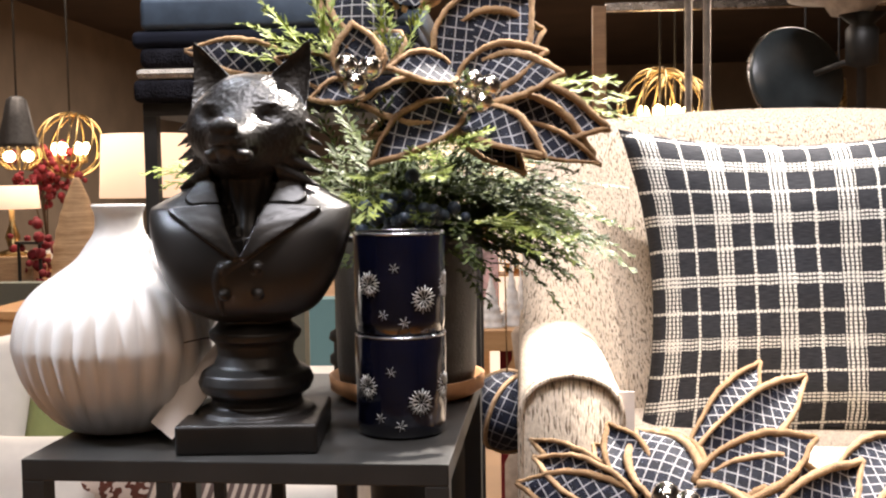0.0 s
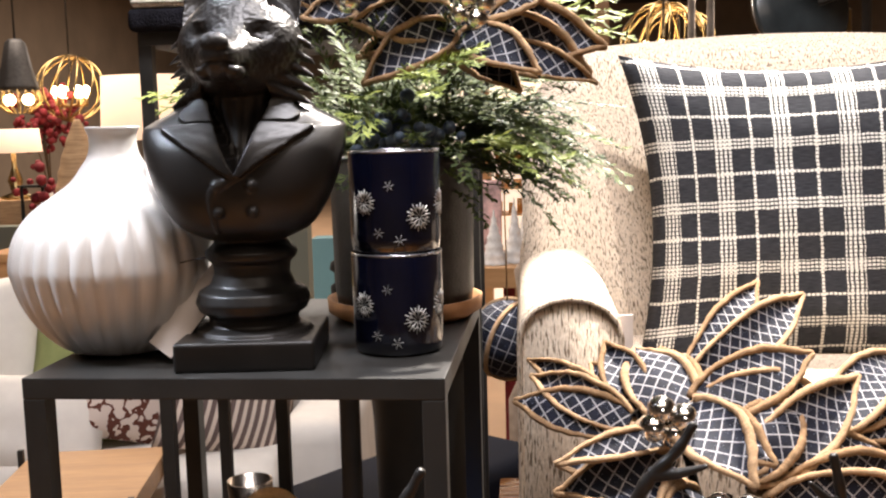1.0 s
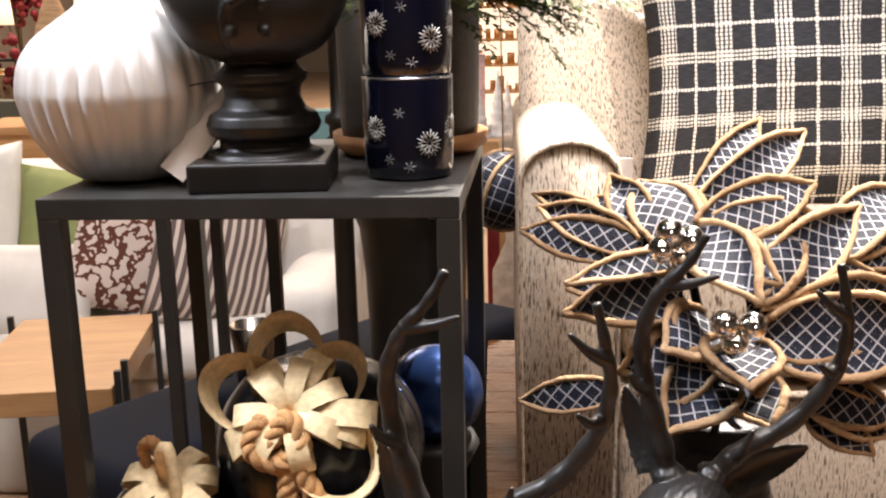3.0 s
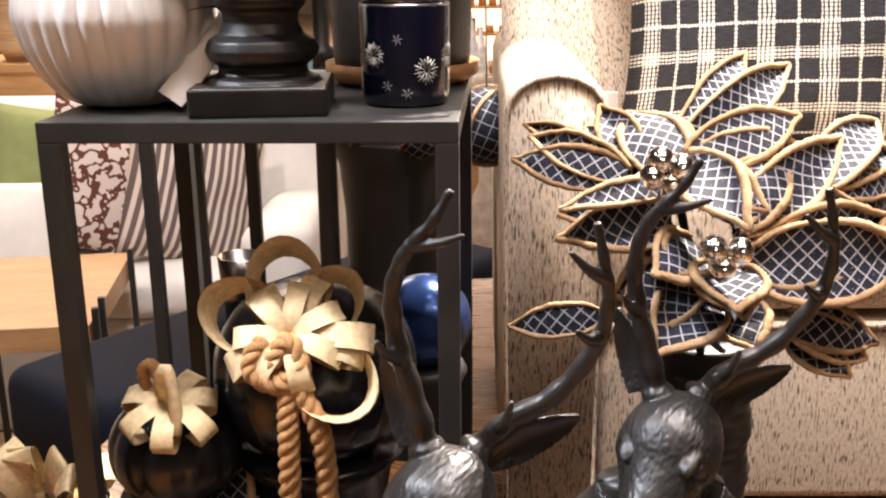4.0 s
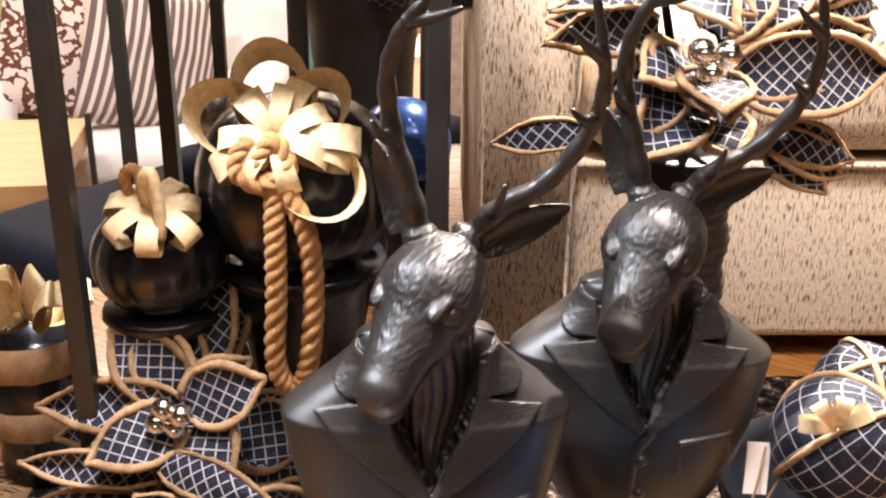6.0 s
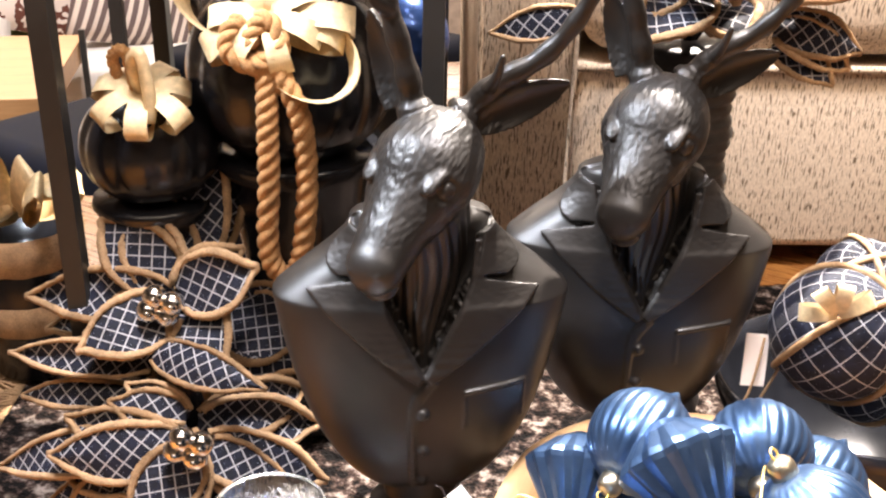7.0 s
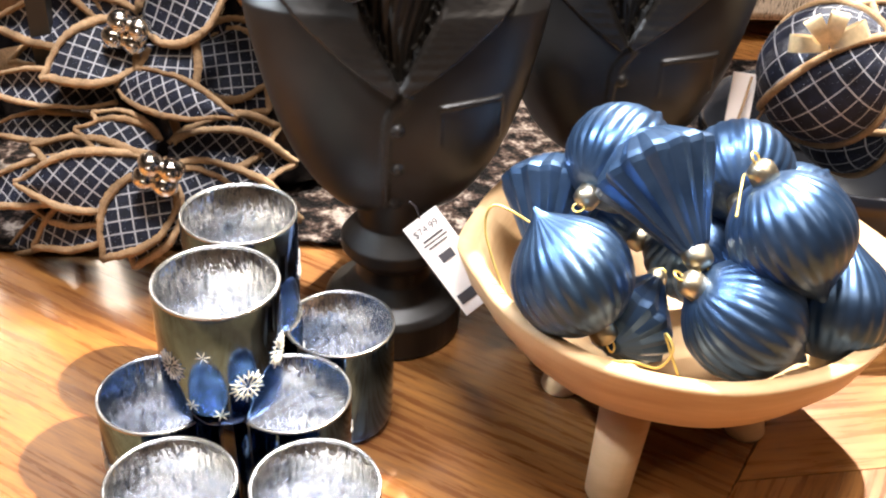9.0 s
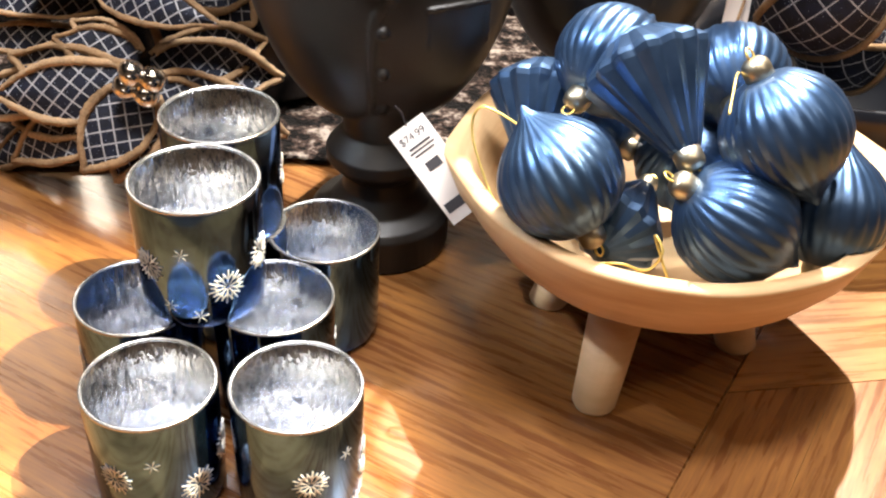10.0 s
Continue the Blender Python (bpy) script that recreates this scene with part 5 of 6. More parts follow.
def glass_ornament(c, axis, r, kind, roll=0):
    """axis points from the brass cap to the tip."""
    o = thing("glass_ornament", (0, 0, 0), 0, "satin blue ribbed onion-shaped glass ornament" if kind else "satin blue fluted glass ornament, cone shaped", "ornament", "blue glass ornaments in the bowl")
    o.matrix_basis = along(c, axis, roll)
    bm = BM()
    if kind:
        prof = spline([(0.2, -0.98, 0), (0.5, -0.9, 0), (0.86, -0.55, 0), (1.0, -0.08, 0), (0.93, 0.35, 0), (0.68, 0.7, 0), (0.36, 0.95, 0), (0.15, 1.12, 0), (0.06, 1.25, 0), (0.012, 1.3, 0)], 44)
        lathe(bm, [(p[0] * r, p[1] * r) for p in prof], 156, lambda a, u: 0.034 * abs(math.sin(a * 13 + u * 2.6)) * min(1, (1 - u) * 5))
    else:
        prof = [(0.2, -1.15), (0.26, -1.1), (0.62, -0.35), (0.95, 0.3), (0.98, 0.4), (0.9, 0.52), (0.55, 0.85), (0.2, 1.05), (0.02, 1.08)]
        lathe(bm, [(a * r, b * r) for a, b in prof], 192, lambda a, u: 0.10 * (1 - abs((a * 15 / math.pi) % 2 - 1)) * min(1, (1 - u) * 3))
    part("glass", bm, ORN, o, "", bool(kind))
    base = -0.98 * r if kind else -1.15 * r
    bm = BM()
    lathe(bm, [(0.2 * r, base + 0.002), (0.235 * r, base), (0.235 * r, base - 0.16 * r), (0.21 * r, base - 0.26 * r), (0.12 * r, base - 0.33 * r), (0.01 * r, base - 0.35 * r)], 32)
    cap = part("cap", bm, CAP, o, "dull brass cap")
    bm = BM()
    tube(bm, [(0.1 * r * math.cos(t), 0, base - 0.40 * r + 0.1 * r * math.sin(t)) for t in [2 * math.pi * k / 16 for k in range(16)]], 0.0008, 5, closed=True)
    part("ring", bm, GOLD, cap)
    return o


for c, ax, r, kind in (((0.062, 0.533, 0.738), (-0.5, 0.35, 0.75), 0.037, 1), ((0.103, 0.622, 0.772), (0.5, 0.55, 0.3), 0.0365, 1), ((0.121, 0.572, 0.778), (-0.35, 0.75, 0.55), 0.038, 0), ((0.187, 0.632, 0.758), (0.2, 0.9, 0.1), 0.036, 1),
                       ((0.19, 0.532, 0.772), (0.45, -0.35, -0.72), 0.037, 1), ((0.167, 0.512, 0.722), (0.75, -0.15, -0.45), 0.037, 1), ((0.232, 0.538, 0.718), (0.1, 0.35, 0.9), 0.036, 1), ((0.107, 0.545, 0.700), (-0.35, -0.55, -0.1), 0.03, 0),
                       ((0.062, 0.63, 0.728), (0.15, 0.75, 0.6), 0.036, 0), ((0.235, 0.64, 0.722), (0.5, 0.5, 0.3), 0.036, 1), ((0.165, 0.62, 0.70), (0.2, 0.3, -0.5), 0.036, 1), ((0.10, 0.66, 0.71), (-0.5, 0.5, 0.2), 0.035, 1)):
    glass_ornament(c, ax, r, kind)
for pts in ([(0.045, 0.575, 0.745), (0.018, 0.585, 0.755), (0.012, 0.582, 0.738), (0.022, 0.565, 0.712), (0.03, 0.552, 0.70)], [(0.15, 0.52, 0.79), (0.158, 0.545, 0.80), (0.165, 0.562, 0.795)], [(0.08, 0.492, 0.705), (0.096, 0.488, 0.708), (0.112, 0.489, 0.703), (0.12, 0.492, 0.714), (0.116, 0.5, 0.72), (0.124, 0.485, 0.7)]):
    ob = link("gold_cord", tube(BM(), spline(pts, 30), 0.0009, 5), GOLD)
    tagged(ob, "thin gold hanging cord of an ornament", "cord", "gold hanging cords")

# ---- black bowl with checked balls ----
bb = thing("black_bowl", (0.345, 0.83, T), 0, "wide black glossy bowl holding checked cloth balls", "bowl")
bm = BM()
lathe(bm, [(0.05, 0.0), (0.07, 0.004), (0.105, 0.05), (0.125, 0.10), (0.128, 0.118), (0.125, 0.119), (0.118, 0.10), (0.095, 0.05), (0.05, 0.014), (0.01, 0.012)], 64)
part("bowl", bm, PUMPKIN, bb)


def cloth_ball(at, r, turn, trim, label):
    o = thing("cloth_ball", at, 0, label, "ornament", "checked cloth balls")
    o.matrix_basis = pose(*at, *turn)
    bm = BM()
    uvl = bm.loops.layers.uv.new("UVMap")
    bmesh.ops.create_uvsphere(bm, u_segments=32, v_segments=20, radius=r)
    for f in bm.faces:
        for lp in f.loops:
            n = lp.vert.co
            a = math.atan2(n.y, n.x)
            if f.calc_center_median().y > 0 and a < -1.6:
                a += 2 * math.pi
            lp[uvl].uv = (a * r, math.asin(max(-1, min(1, n.z / r))) * r)
    part("ball", bm, CHECK_BALL, o)
    for k in range(2):
        bm = BM()
        tube(bm, [((r + 0.0015) * math.cos(t), 0.02 * r * math.sin(3 * t), (r + 0.0015) * math.sin(t)) for t in [2 * math.pi * q / 60 for q in range(60)]], 0.0032, 6, closed=True)
        t = part("rope_edge", bm, trim, o, "jute rope band")
        t.matrix_basis = pose(0, 0, 0, 0, 0, 35 + 90 * k)
    return o


b1 = cloth_ball((0.298, 0.79, 0.762), 0.0555, (25, 35, 10), JUTE, "navy checked cloth ball with rope band and ribbon")
for k, (ox, oz) in enumerate(((-1, 0.2), (-0.6, 0.8), (-0.7, -0.7), (0.3, 0.9))):
    ribbon_loop(b1, (-0.045, -0.02, 0.03), (-0.5, -0.8, 0.3), (ox, 0.1, oz), 0.028, 0.013, 70 + k)
cloth_ball((0.362, 0.90, 0.752), 0.045, (10, -30, 60), JUTE_PALE, "navy checked cloth ball with pale rope bands")
cloth_ball((0.425, 0.815, 0.722), 0.045, (70, 10, 20), JUTE, "navy checked cloth ball beside the others")
cloth_ball((0.35, 0.84, 0.695), 0.045, (70, 40, 20), JUTE, "navy checked cloth ball low in the bowl")
bm = BM()
box(bm, (-0.011, -0.0006, -0.022), (0.011, 0.0006, 0.022), 0.0003)
ob = link("paper_tag", bm, PAPER, smooth=False)
place(ob, pose(0.232, 0.788, 0.738, -20, 10, 10))
tagged(ob, "small beige card tag on a string by the bowl", "tag")
ob = link("jute_string", tube(BM(), spline([(0.238, 0.79, 0.758), (0.225, 0.77, 0.72), (0.21, 0.765, 0.69), (0.232, 0.775, 0.70), (0.25, 0.78, 0.735)], 30), 0.0012, 5), JUTE)
tagged(ob, "loose jute string hanging from a ball", "string")

# price tag on the deer
tag = thing("price_tag", (0, 0, 0), 0, "long pale card price tag with printed lines", "tag")
tag.matrix_basis = pose(-0.006, 0.628, 0.682, 56, 0, 0) @ pose(0, 0, 0, 0, 0, 38)
bm = BM()
box(bm, (-0.0145, -0.038, -0.0005), (0.0145, 0.038, 0.0005), 0.0004)
part("card", bm, PAPER, tag, "", False)


def text(body, size, m, parent, mat):
    cu = bpy.data.curves.new("lettering", "FONT")
    cu.body, cu.size, cu.extrude = body, size, 0.0001
    cu.align_x = "CENTER"
    o = new("lettering", cu)
    me = bpy.data.meshes.new_from_object(o.evaluated_get(bpy.context.evaluated_depsgraph_get()))
    bpy.data.objects.remove(o)
    me.materials.append(mat)
    o = new("lettering", me)
    o.parent = parent
    o.matrix_basis = m


text("$74.99", 0.0075, pose(-0.001, 0.0265, 0.0007), tag, INK)
for k, (y, w, h) in enumerate(((0.0215, 0.017, 0.0016), (0.0185, 0.02, 0.0012), (0.0155, 0.016, 0.0012), (0.005, 0.011, 0.007))):
    bm = BM()
    box(bm, (-w / 2, y - h / 2, 0.0006), (w / 2, y + h / 2, 0.0009))
    part("print_bar", bm, INK, tag, "", False)
bm = BM()
box(bm, (-0.012, -0.03, 0.0006), (0.012, -0.0225, 0.0009), 0.0002)
part("shop_mark", bm, INK, tag, "dark printed shop mark", False)
bm = BM()
tube(bm, spline([(0, 0.037, 0.001), (0.002, 0.045, 0.012), (0.0, 0.05, 0.03)], 10), 0.0007, 5)
part("string", bm, INK, tag)

# ---- small things round the stand ----
ob = thing("metal_cup", (-0.305, 1.30, 0.0), 0, "pewter tumbler standing on a dark cloth", "cup")
bm = BM()
lathe(bm, [(0.018, 0.862), (0.021, 0.862), (0.0275, 0.945), (0.0255, 0.945), (0.019, 0.87)], 32)
part("body", bm, CHROME, ob)
ob = thing("ottoman", (-0.85, 1.79, 0.0), 53, "dark navy velvet bench ottoman", "ottoman")
part("body", soft_box((0.0, -0.31, 0.05), (1.15, 0.0, 0.43), 0.02), BLACK_VEL, ob)
part("cushion", soft_box((-0.01, -0.315, 0.43), (1.16, 0.005, 0.60), 0.04), NAVY_VELVET, ob)
for x in (0.05, 1.1):
    for y in (-0.26, -0.05):
        part("foot", box(BM(), (x - 0.02, y - 0.02, 0), (x + 0.02, y + 0.02, 0.055), 0.002), BLACK_VEL, ob, "", False)
ob = thing("display_riser", (-0.305, 1.30, T), 0, "checked cloth covered box under the tumbler", "riser")
bm = BM()
lathe(bm, [(0.05, 0), (0.06, 0.004), (0.06, 0.27), (0.056, 0.284), (0.01, 0.2845)], 40)
part("body", bm, NAVY_VELVET, ob)
ob = thing("woven_pot", (-0.458, 1.03, T + 0.01), 0, "black pot with straw band and glittery mesh ribbons", "pot")
bm = BM()
lathe(bm, [(0.04, 0), (0.045, 0.002), (0.05, 0.06), (0.058, 0.16), (0.055, 0.162), (0.04, 0.13)], 40)
part("pot", bm, PUMPKIN, ob)
bm = BM()
lathe(bm, [(0.0505, 0.055), (0.0535, 0.06), (0.0555, 0.085), (0.053, 0.09)], 48, lambda a, u: 0.012 * math.sin(a * 37), cap=False)
part("straw_band", bm, JUTE_PALE, ob, "straw band")
bm = BM()
lathe(bm, [(0.055, 0.125), (0.0595, 0.13), (0.062, 0.158), (0.058, 0.166)], 48, lambda a, u: 0.012 * math.sin(a * 37), cap=False)
part("straw_band", bm, JUTE_PALE, ob, "straw band")
rng = random.Random(8)
for k in range(14):
    ribbon_loop(ob, (rng.uniform(-0.02, 0.02), rng.uniform(-0.02, 0.02), 0.17), (0, -0.6, 0.8), (rng.uniform(-1, 1), rng.uniform(-0.6, 0.6), rng.uniform(0.1, 1)), 0.06, 0.03, 90 + k)

# ---- shop beyond ----


def sofa():
    s = thing("sofa", (0, 0, 0), 0, "white linen sectional sofa with loose back cushions", "sofa")
    part("base", soft_box((-3.2, 2.75, 0.0), (-0.62, 3.55, 0.34), 0.03), LINEN, s)
    part("seat_cushion", soft_box((-3.15, 2.72, 0.34), (-1.75, 3.5, 0.47), 0.05), LINEN, s)
    part("seat_cushion", soft_box((-1.74, 2.72, 0.34), (-0.63, 3.5, 0.47), 0.05), LINEN, s)
    part("arm", soft_box((-0.63, 2.72, 0.0), (-0.43, 3.6, 0.60), 0.06), LINEN, s)
    part("back", soft_box((-3.2, 3.42, 0.0), (-0.44, 3.66, 0.76), 0.07), LINEN, s)
    part("back_cushion", soft_box((-1.7, 3.28, 0.47), (-0.9, 3.5, 0.86), 0.08), LINEN, s)
    return s


sofa()
for w, h, d, mat, m, lab in (
        (0.50, 0.50, 0.17, GREEN_CLOTH, pose(-1.20, 3.10, 0.62, -18, 6, 6), "sage green velvet throw pillow on the sofa"),
        (0.44, 0.44, 0.13, LEOPARD, pose(-1.03, 3.04, 0.66, -14, 20, 38), "cream throw pillow with brown spots"),
        (0.46, 0.46, 0.15, LINEN, pose(-0.90, 3.16, 0.66, -14, 14, 20), "plain white linen throw pillow"),
        (0.40, 0.42, 0.16, STRIPED, pose(-0.80, 2.98, 0.645, -16, 16, 30), "mauve and cream striped tasselled throw pillow"),
        (0.40, 0.40, 0.14, LINEN, pose(-0.60, 3.25, 0.62, -12, 10, 4), "plain cream linen throw pillow"),
        (0.46, 0.46, 0.15, MUSTARD, pose(-1.02, 3.32, 0.68, -10, 20, 0), "mustard yellow throw pillow"),
        (0.55, 0.30, 0.14, LINEN, pose(-1.40, 2.86, 0.56, -30, 2, 4), "white lumbar pillow with a faded printed word"),
        (0.52, 0.52, 0.16, LINEN, pose(-1.70, 3.2, 0.66, -14, -6, 0), "white linen throw pillow by the arm")):
    p = link("sofa_pillow", cushion_mesh(w, h, d, 14, 0.06, int(w * 100)), mat)
    place(p, m)
    tagged(p, lab, "pillow", "pillows on the sofa")

st = thing("side_table", (-1.03, 2.40, 0), 8, "square oak side table with thin black legs", "table")
part("top", box(BM(), (-0.17, -0.28, 0.49), (0.17, 0.28, 0.545), 0.003), OAK, st, "", False)
for x, y in ((-0.186, -0.26), (-0.186, -0.19), (0.172, -0.26), (0.172, -0.19), (-0.186, 0.2), (0.172, 0.2)):
    part("leg", box(BM(), (x, y, 0.0), (x + 0.014, y + 0.014, 0.575), 0.001), IRON, st, "thin black metal leg", False)

slab("wall_2", (-3.2, 4.6, 0), (-0.9, 4.7, 0.95), GREYGREEN, "low grey-green partition behind the sofa", "wall")
slab("wall_3", (-0.74, 3.9, 0), (-0.28, 4.0, 0.95), TEAL, "low teal painted partition", "wall")

urn = thing("black_urn", (-0.155, 1.95, 0), 0, "tall black urn topped with checked cloth balls", "urn")
bm = BM()
lathe(bm, [(0.08, 0), (0.085, 0.02), (0.045, 0.08), (0.045, 0.3), (0.07, 0.4), (0.085, 0.62), (0.092, 0.84), (0.10, 0.93), (0.118, 0.975), (0.115, 0.985), (0.10, 0.96)], 48)
part("body", bm, IRON, urn)
rng = random.Random(3)
for x, y, r in ((-0.205, 1.9, 0.05), (-0.115, 1.88, 0.055), (-0.145, 1.98, 0.05), (-0.07, 1.93, 0.045)):
    cloth_ball((x, y, 1.0), r, (rng.uniform(0, 90), 20, rng.uniform(0, 90)), JUTE, "navy checked cloth ball on the black urn")
cloth_ball((0.005, 1.56, 1.06), 0.055, (10, 20, 30), JUTE_PALE, "navy checked cloth ball hanging beside the chair")
ob = link("hook_post", tube(BM(), [(0.005, 1.56, 1.10), (0.003, 1.565, 1.3), (-0.03, 1.6, 1.49)], 0.0012, 5), JUTE)
tagged(ob, "thin string that holds a cloth ball", "string")
ob = thing("fluted_post", (-0.235, 1.62, 0), 0, "slim black turned post with rings", "post")
bm = BM()
lathe(bm, [(0.05, 0), (0.05, 0.02), (0.016, 0.05), (0.0155, 1.115), (0.021, 1.12), (0.021, 1.13), (0.015, 1.135), (0.015, 1.15), (0.022, 1.155), (0.02, 1.165), (0.012, 1.17), (0.012, 1.3), (0.02, 1.31)], 24)
part("post", bm, IRON, ob)
for x in (-0.415, -0.135):
    ob = thing("metal_post", (x, 1.95, 0), 0, "slim square black metal post", "post", "slim black posts")
    part("post", box(BM(), (-0.011, -0.011, 0), (0.011, 0.011, 1.28), 0.001), IRON, ob, "", False)
ob = thing("rope_tassel", (-0.415, 1.925, 1.22), 0, "brown jute rope knot hanging on a post", "tassel")
bm = BM()
rope(bm, [(0, 0, 0), (0.02, -0.01, -0.03), (-0.02, -0.012, -0.045), (0.005, -0.01, -0.07), (0.012, -0.01, -0.12)], 0.014, 3, 40)
part("knot", bm, JUTE, ob)

# folded knits on the tall stand
for k, (z, h, mat, dx) in enumerate(((1.492, 0.030, KNIT, 0.0), (1.522, 0.014, KNIT_PALE, 0.004), (1.536, 0.026, KNIT, 0.01), (1.562, 0.022, NAVY_VELVET, 0.0), (1.584, 0.042, BERRY, 0.012))):
    ob = link("folded_throw", soft_box((-0.475 + dx, 1.44, z), (-0.10, 1.74, z + h), 0.0085), mat)
    tagged(ob, ("charcoal", "oatmeal", "charcoal", "dark navy", "slate blue")[k] + " folded knitted throw on the tall stand", "throw", "folded throws")
ob = thing("wooden_tray", (-0.30, 1.56, 1.626), 0, "round pale wooden lid on the folded throws", "tray")
bm = BM()
lathe(bm, [(0.02, 0.0), (0.06, 0.0), (0.064, 0.005), (0.06, 0.012), (0.01, 0.013)], 32)
part("disc", bm, BOWL_WOOD, ob)

# lamps far behind
def orb_pendant(c, r, label, n=5, wires=True):
    o = thing("pendant_lamp", c, 0, label, "lamp", "pendant lamps")
    for k in range(6):
        bm = BM()
        tube(bm, [(r * math.cos(t), 0, r * math.sin(t)) for t in [2 * math.pi * q / 32 for q in range(32)]], 0.006, 6, closed=True)
        w = part("hoop", bm, BRASS, o)
        w.matrix_basis = pose(0, 0, 0, 8 * k - 20, 0, 30 * k)
    bm = BM()
    tube(bm, [(0, 0, r * 0.2), (0, 0, 3.6 - c[2])], 0.006, 6)
    part("rod", bm, IRON, o)
    for k in range(n):
        a = 2 * math.pi * k / n + 0.3
        bm = BM()
        ball(bm, (r * 0.45 * math.cos(a), r * 0.45 * math.sin(a), -r * 0.1), r * 0.12, 12, 0, (1, 1, 1.6))
        part("bulb", bm, BULB, o, "glowing candle bulb")
        bm = BM()
        tube(bm, [(0, 0, -r * 0.55), (r * 0.45 * math.cos(a), r * 0.45 * math.sin(a), -r * 0.5), (r * 0.45 * math.cos(a), r * 0.45 * math.sin(a), -r * 0.28)], 0.01, 6)
        part("arm", bm, BRASS, o)
    return o


orb_pendant((-2.492, 5.958, 1.60), 0.185, "brass orb pendant lamp with glowing candle bulbs", 6)
orb_pendant((0.72, 5.3, 1.70), 0.2, "bronze cage pendant lamp with glowing bulbs", 6)
orb_pendant((0.88, 5.9, 1.73), 0.2, "bronze cage pendant lamp further back", 5)

o = thing("pendant_lamp", (-2.555, 5.451, 1.60), 0, "dark beaded bell pendant lamp with warm bulbs", "lamp", "pendant lamps")
bm = BM()
lathe(bm, [(0.03, 0.24), (0.05, 0.22), (0.07, 0.12), (0.10, 0.0), (0.105, -0.02), (0.098, -0.02), (0.062, 0.12), (0.02, 0.21)], 32, lambda a, u: 0.03 * math.sin(a * 24))
part("shade", bm, POT, o)
for k in range(16):
    a = 2 * math.pi * k / 16
    part("strand", tube(BM(), spline([(0.10 * math.cos(a), 0.10 * math.sin(a), -0.02), (0.115 * math.cos(a), 0.115 * math.sin(a), -0.08), (0.05 * math.cos(a), 0.05 * math.sin(a), -0.14)], 8), 0.004, 5), BRASS, o)
part("rod", tube(BM(), [(0, 0, 0.2), (0, 0, 2.0)], 0.006, 6), IRON, o)
for x in (-0.05, 0.05):
    bm = BM()
    ball(bm, (x, 0, -0.07), 0.03, 12)
    part("bulb", bm, BULB, o, "glowing warm bulb")


def table_lamp(at, r, h, label, base=0.35):
    o = thing("table_lamp", at, 0, label, "lamp", "table lamps")
    bm = BM()
    lathe(bm, [(r, 0), (r * 0.93, h), (r * 0.92, h), (r * 0.985, 0)], 40, cap=False)
    part("shade", bm, SHADE, o, "pale fabric drum shade")
    bm = BM()
    lathe(bm, [(0.07, -base), (0.07, -base + 0.015), (0.02, -base + 0.03), (0.035, -base * 0.6), (0.012, -base * 0.3), (0.01, h * 0.6)], 24)
    part("base", bm, BRASS, o)


table_lamp((-1.71, 4.997, 1.315), 0.225, 0.295, "table lamp with a cream wrapped drum shade", 0.46)
table_lamp((-2.36, 4.95, 1.27), 0.13, 0.11, "small table lamp with a cream shade", 0.22)
o = thing("console_table", (-2.2, 5.0, 0), 0, "warm brown wooden console table with drawers", "table")
part("top", box(BM(), (-0.75, -0.25, 0.82), (0.75, 0.25, 0.85), 0.004), OAK, o, "", False)
part("body", box(BM(), (-0.72, -0.23, 0.1), (0.72, 0.23, 0.82), 0.004), OAK, o, "", False)
for x in (-0.47, 0.0, 0.47):
    for z in (0.34, 0.62):
        d = part("drawer", box(BM(), (x - 0.22, -0.245, z - 0.11), (x + 0.22, -0.228, z + 0.11), 0.004), OAK, o, "", False)
        bm = BM()
        ball(bm, (x, -0.255, z), 0.014, 10)
        part("knob", bm, IRON, d)
for x in (-0.68, 0.68):
    part("leg", box(BM(), (x - 0.03, -0.2, 0), (x + 0.03, 0.2, 0.1), 0.003), OAK, o, "", False)
o = thing("box_shelf", (-2.36, 4.95, 0.85), 0, "small brown wooden box under the lamp", "box")
part("body", box(BM(), (-0.14, -0.1, 0.0), (0.14, 0.1, 0.20), 0.004), WICKER, o, "", False)
o = thing("box_shelf", (-1.71, 5.0, 0.85), 0, "small dark wooden plinth under the lamp", "box")
part("body", box(BM(), (-0.1, -0.1, 0.0), (0.1, 0.1, 0.006), 0.001), OAK, o, "", False)
o = thing("lantern", (-2.22, 4.82, 0.85), 0, "black metal open lantern on the console", "lantern")
for x in (-0.05, 0.05):
    part("post", box(BM(), (x - 0.006, -0.006, 0), (x + 0.006, 0.006, 0.26), 0.001), IRON, o, "", False)
part("top", box(BM(), (-0.056, -0.03, 0.26), (0.056, 0.03, 0.272), 0.001), IRON, o, "", False)
part("base", box(BM(), (-0.07, -0.04, 0), (0.07, 0.04, 0.015), 0.001), IRON, o, "", False)
o = thing("woven_tree", (-1.71, 4.17, 0.9), 0, "tall cone of woven tan seagrass", "basket")
bm = BM()
lathe(bm, [(0.085, 0.0), (0.10, 0.03)] + [(0.10 * (1 - (k / 30) ** 2.2) + 0.01, 0.04 + 0.47 * k / 30) for k in range(31)], 40, lambda a, u: 0.03 * math.sin(u * 150))
part("cone", bm, WICKER, o)
o = thing("plinth_table", (-1.75, 4.2, 0), 0, "brown wooden side cabinet behind the sofa", "cabinet")
part("top", box(BM(), (-0.3, -0.2, 0.87), (0.3, 0.2, 0.9), 0.003), OAK, o, "", False)
part("body", box(BM(), (-0.28, -0.18, 0.0), (0.28, 0.18, 0.87), 0.003), OAK, o, "", False)
rng = random.Random(21)
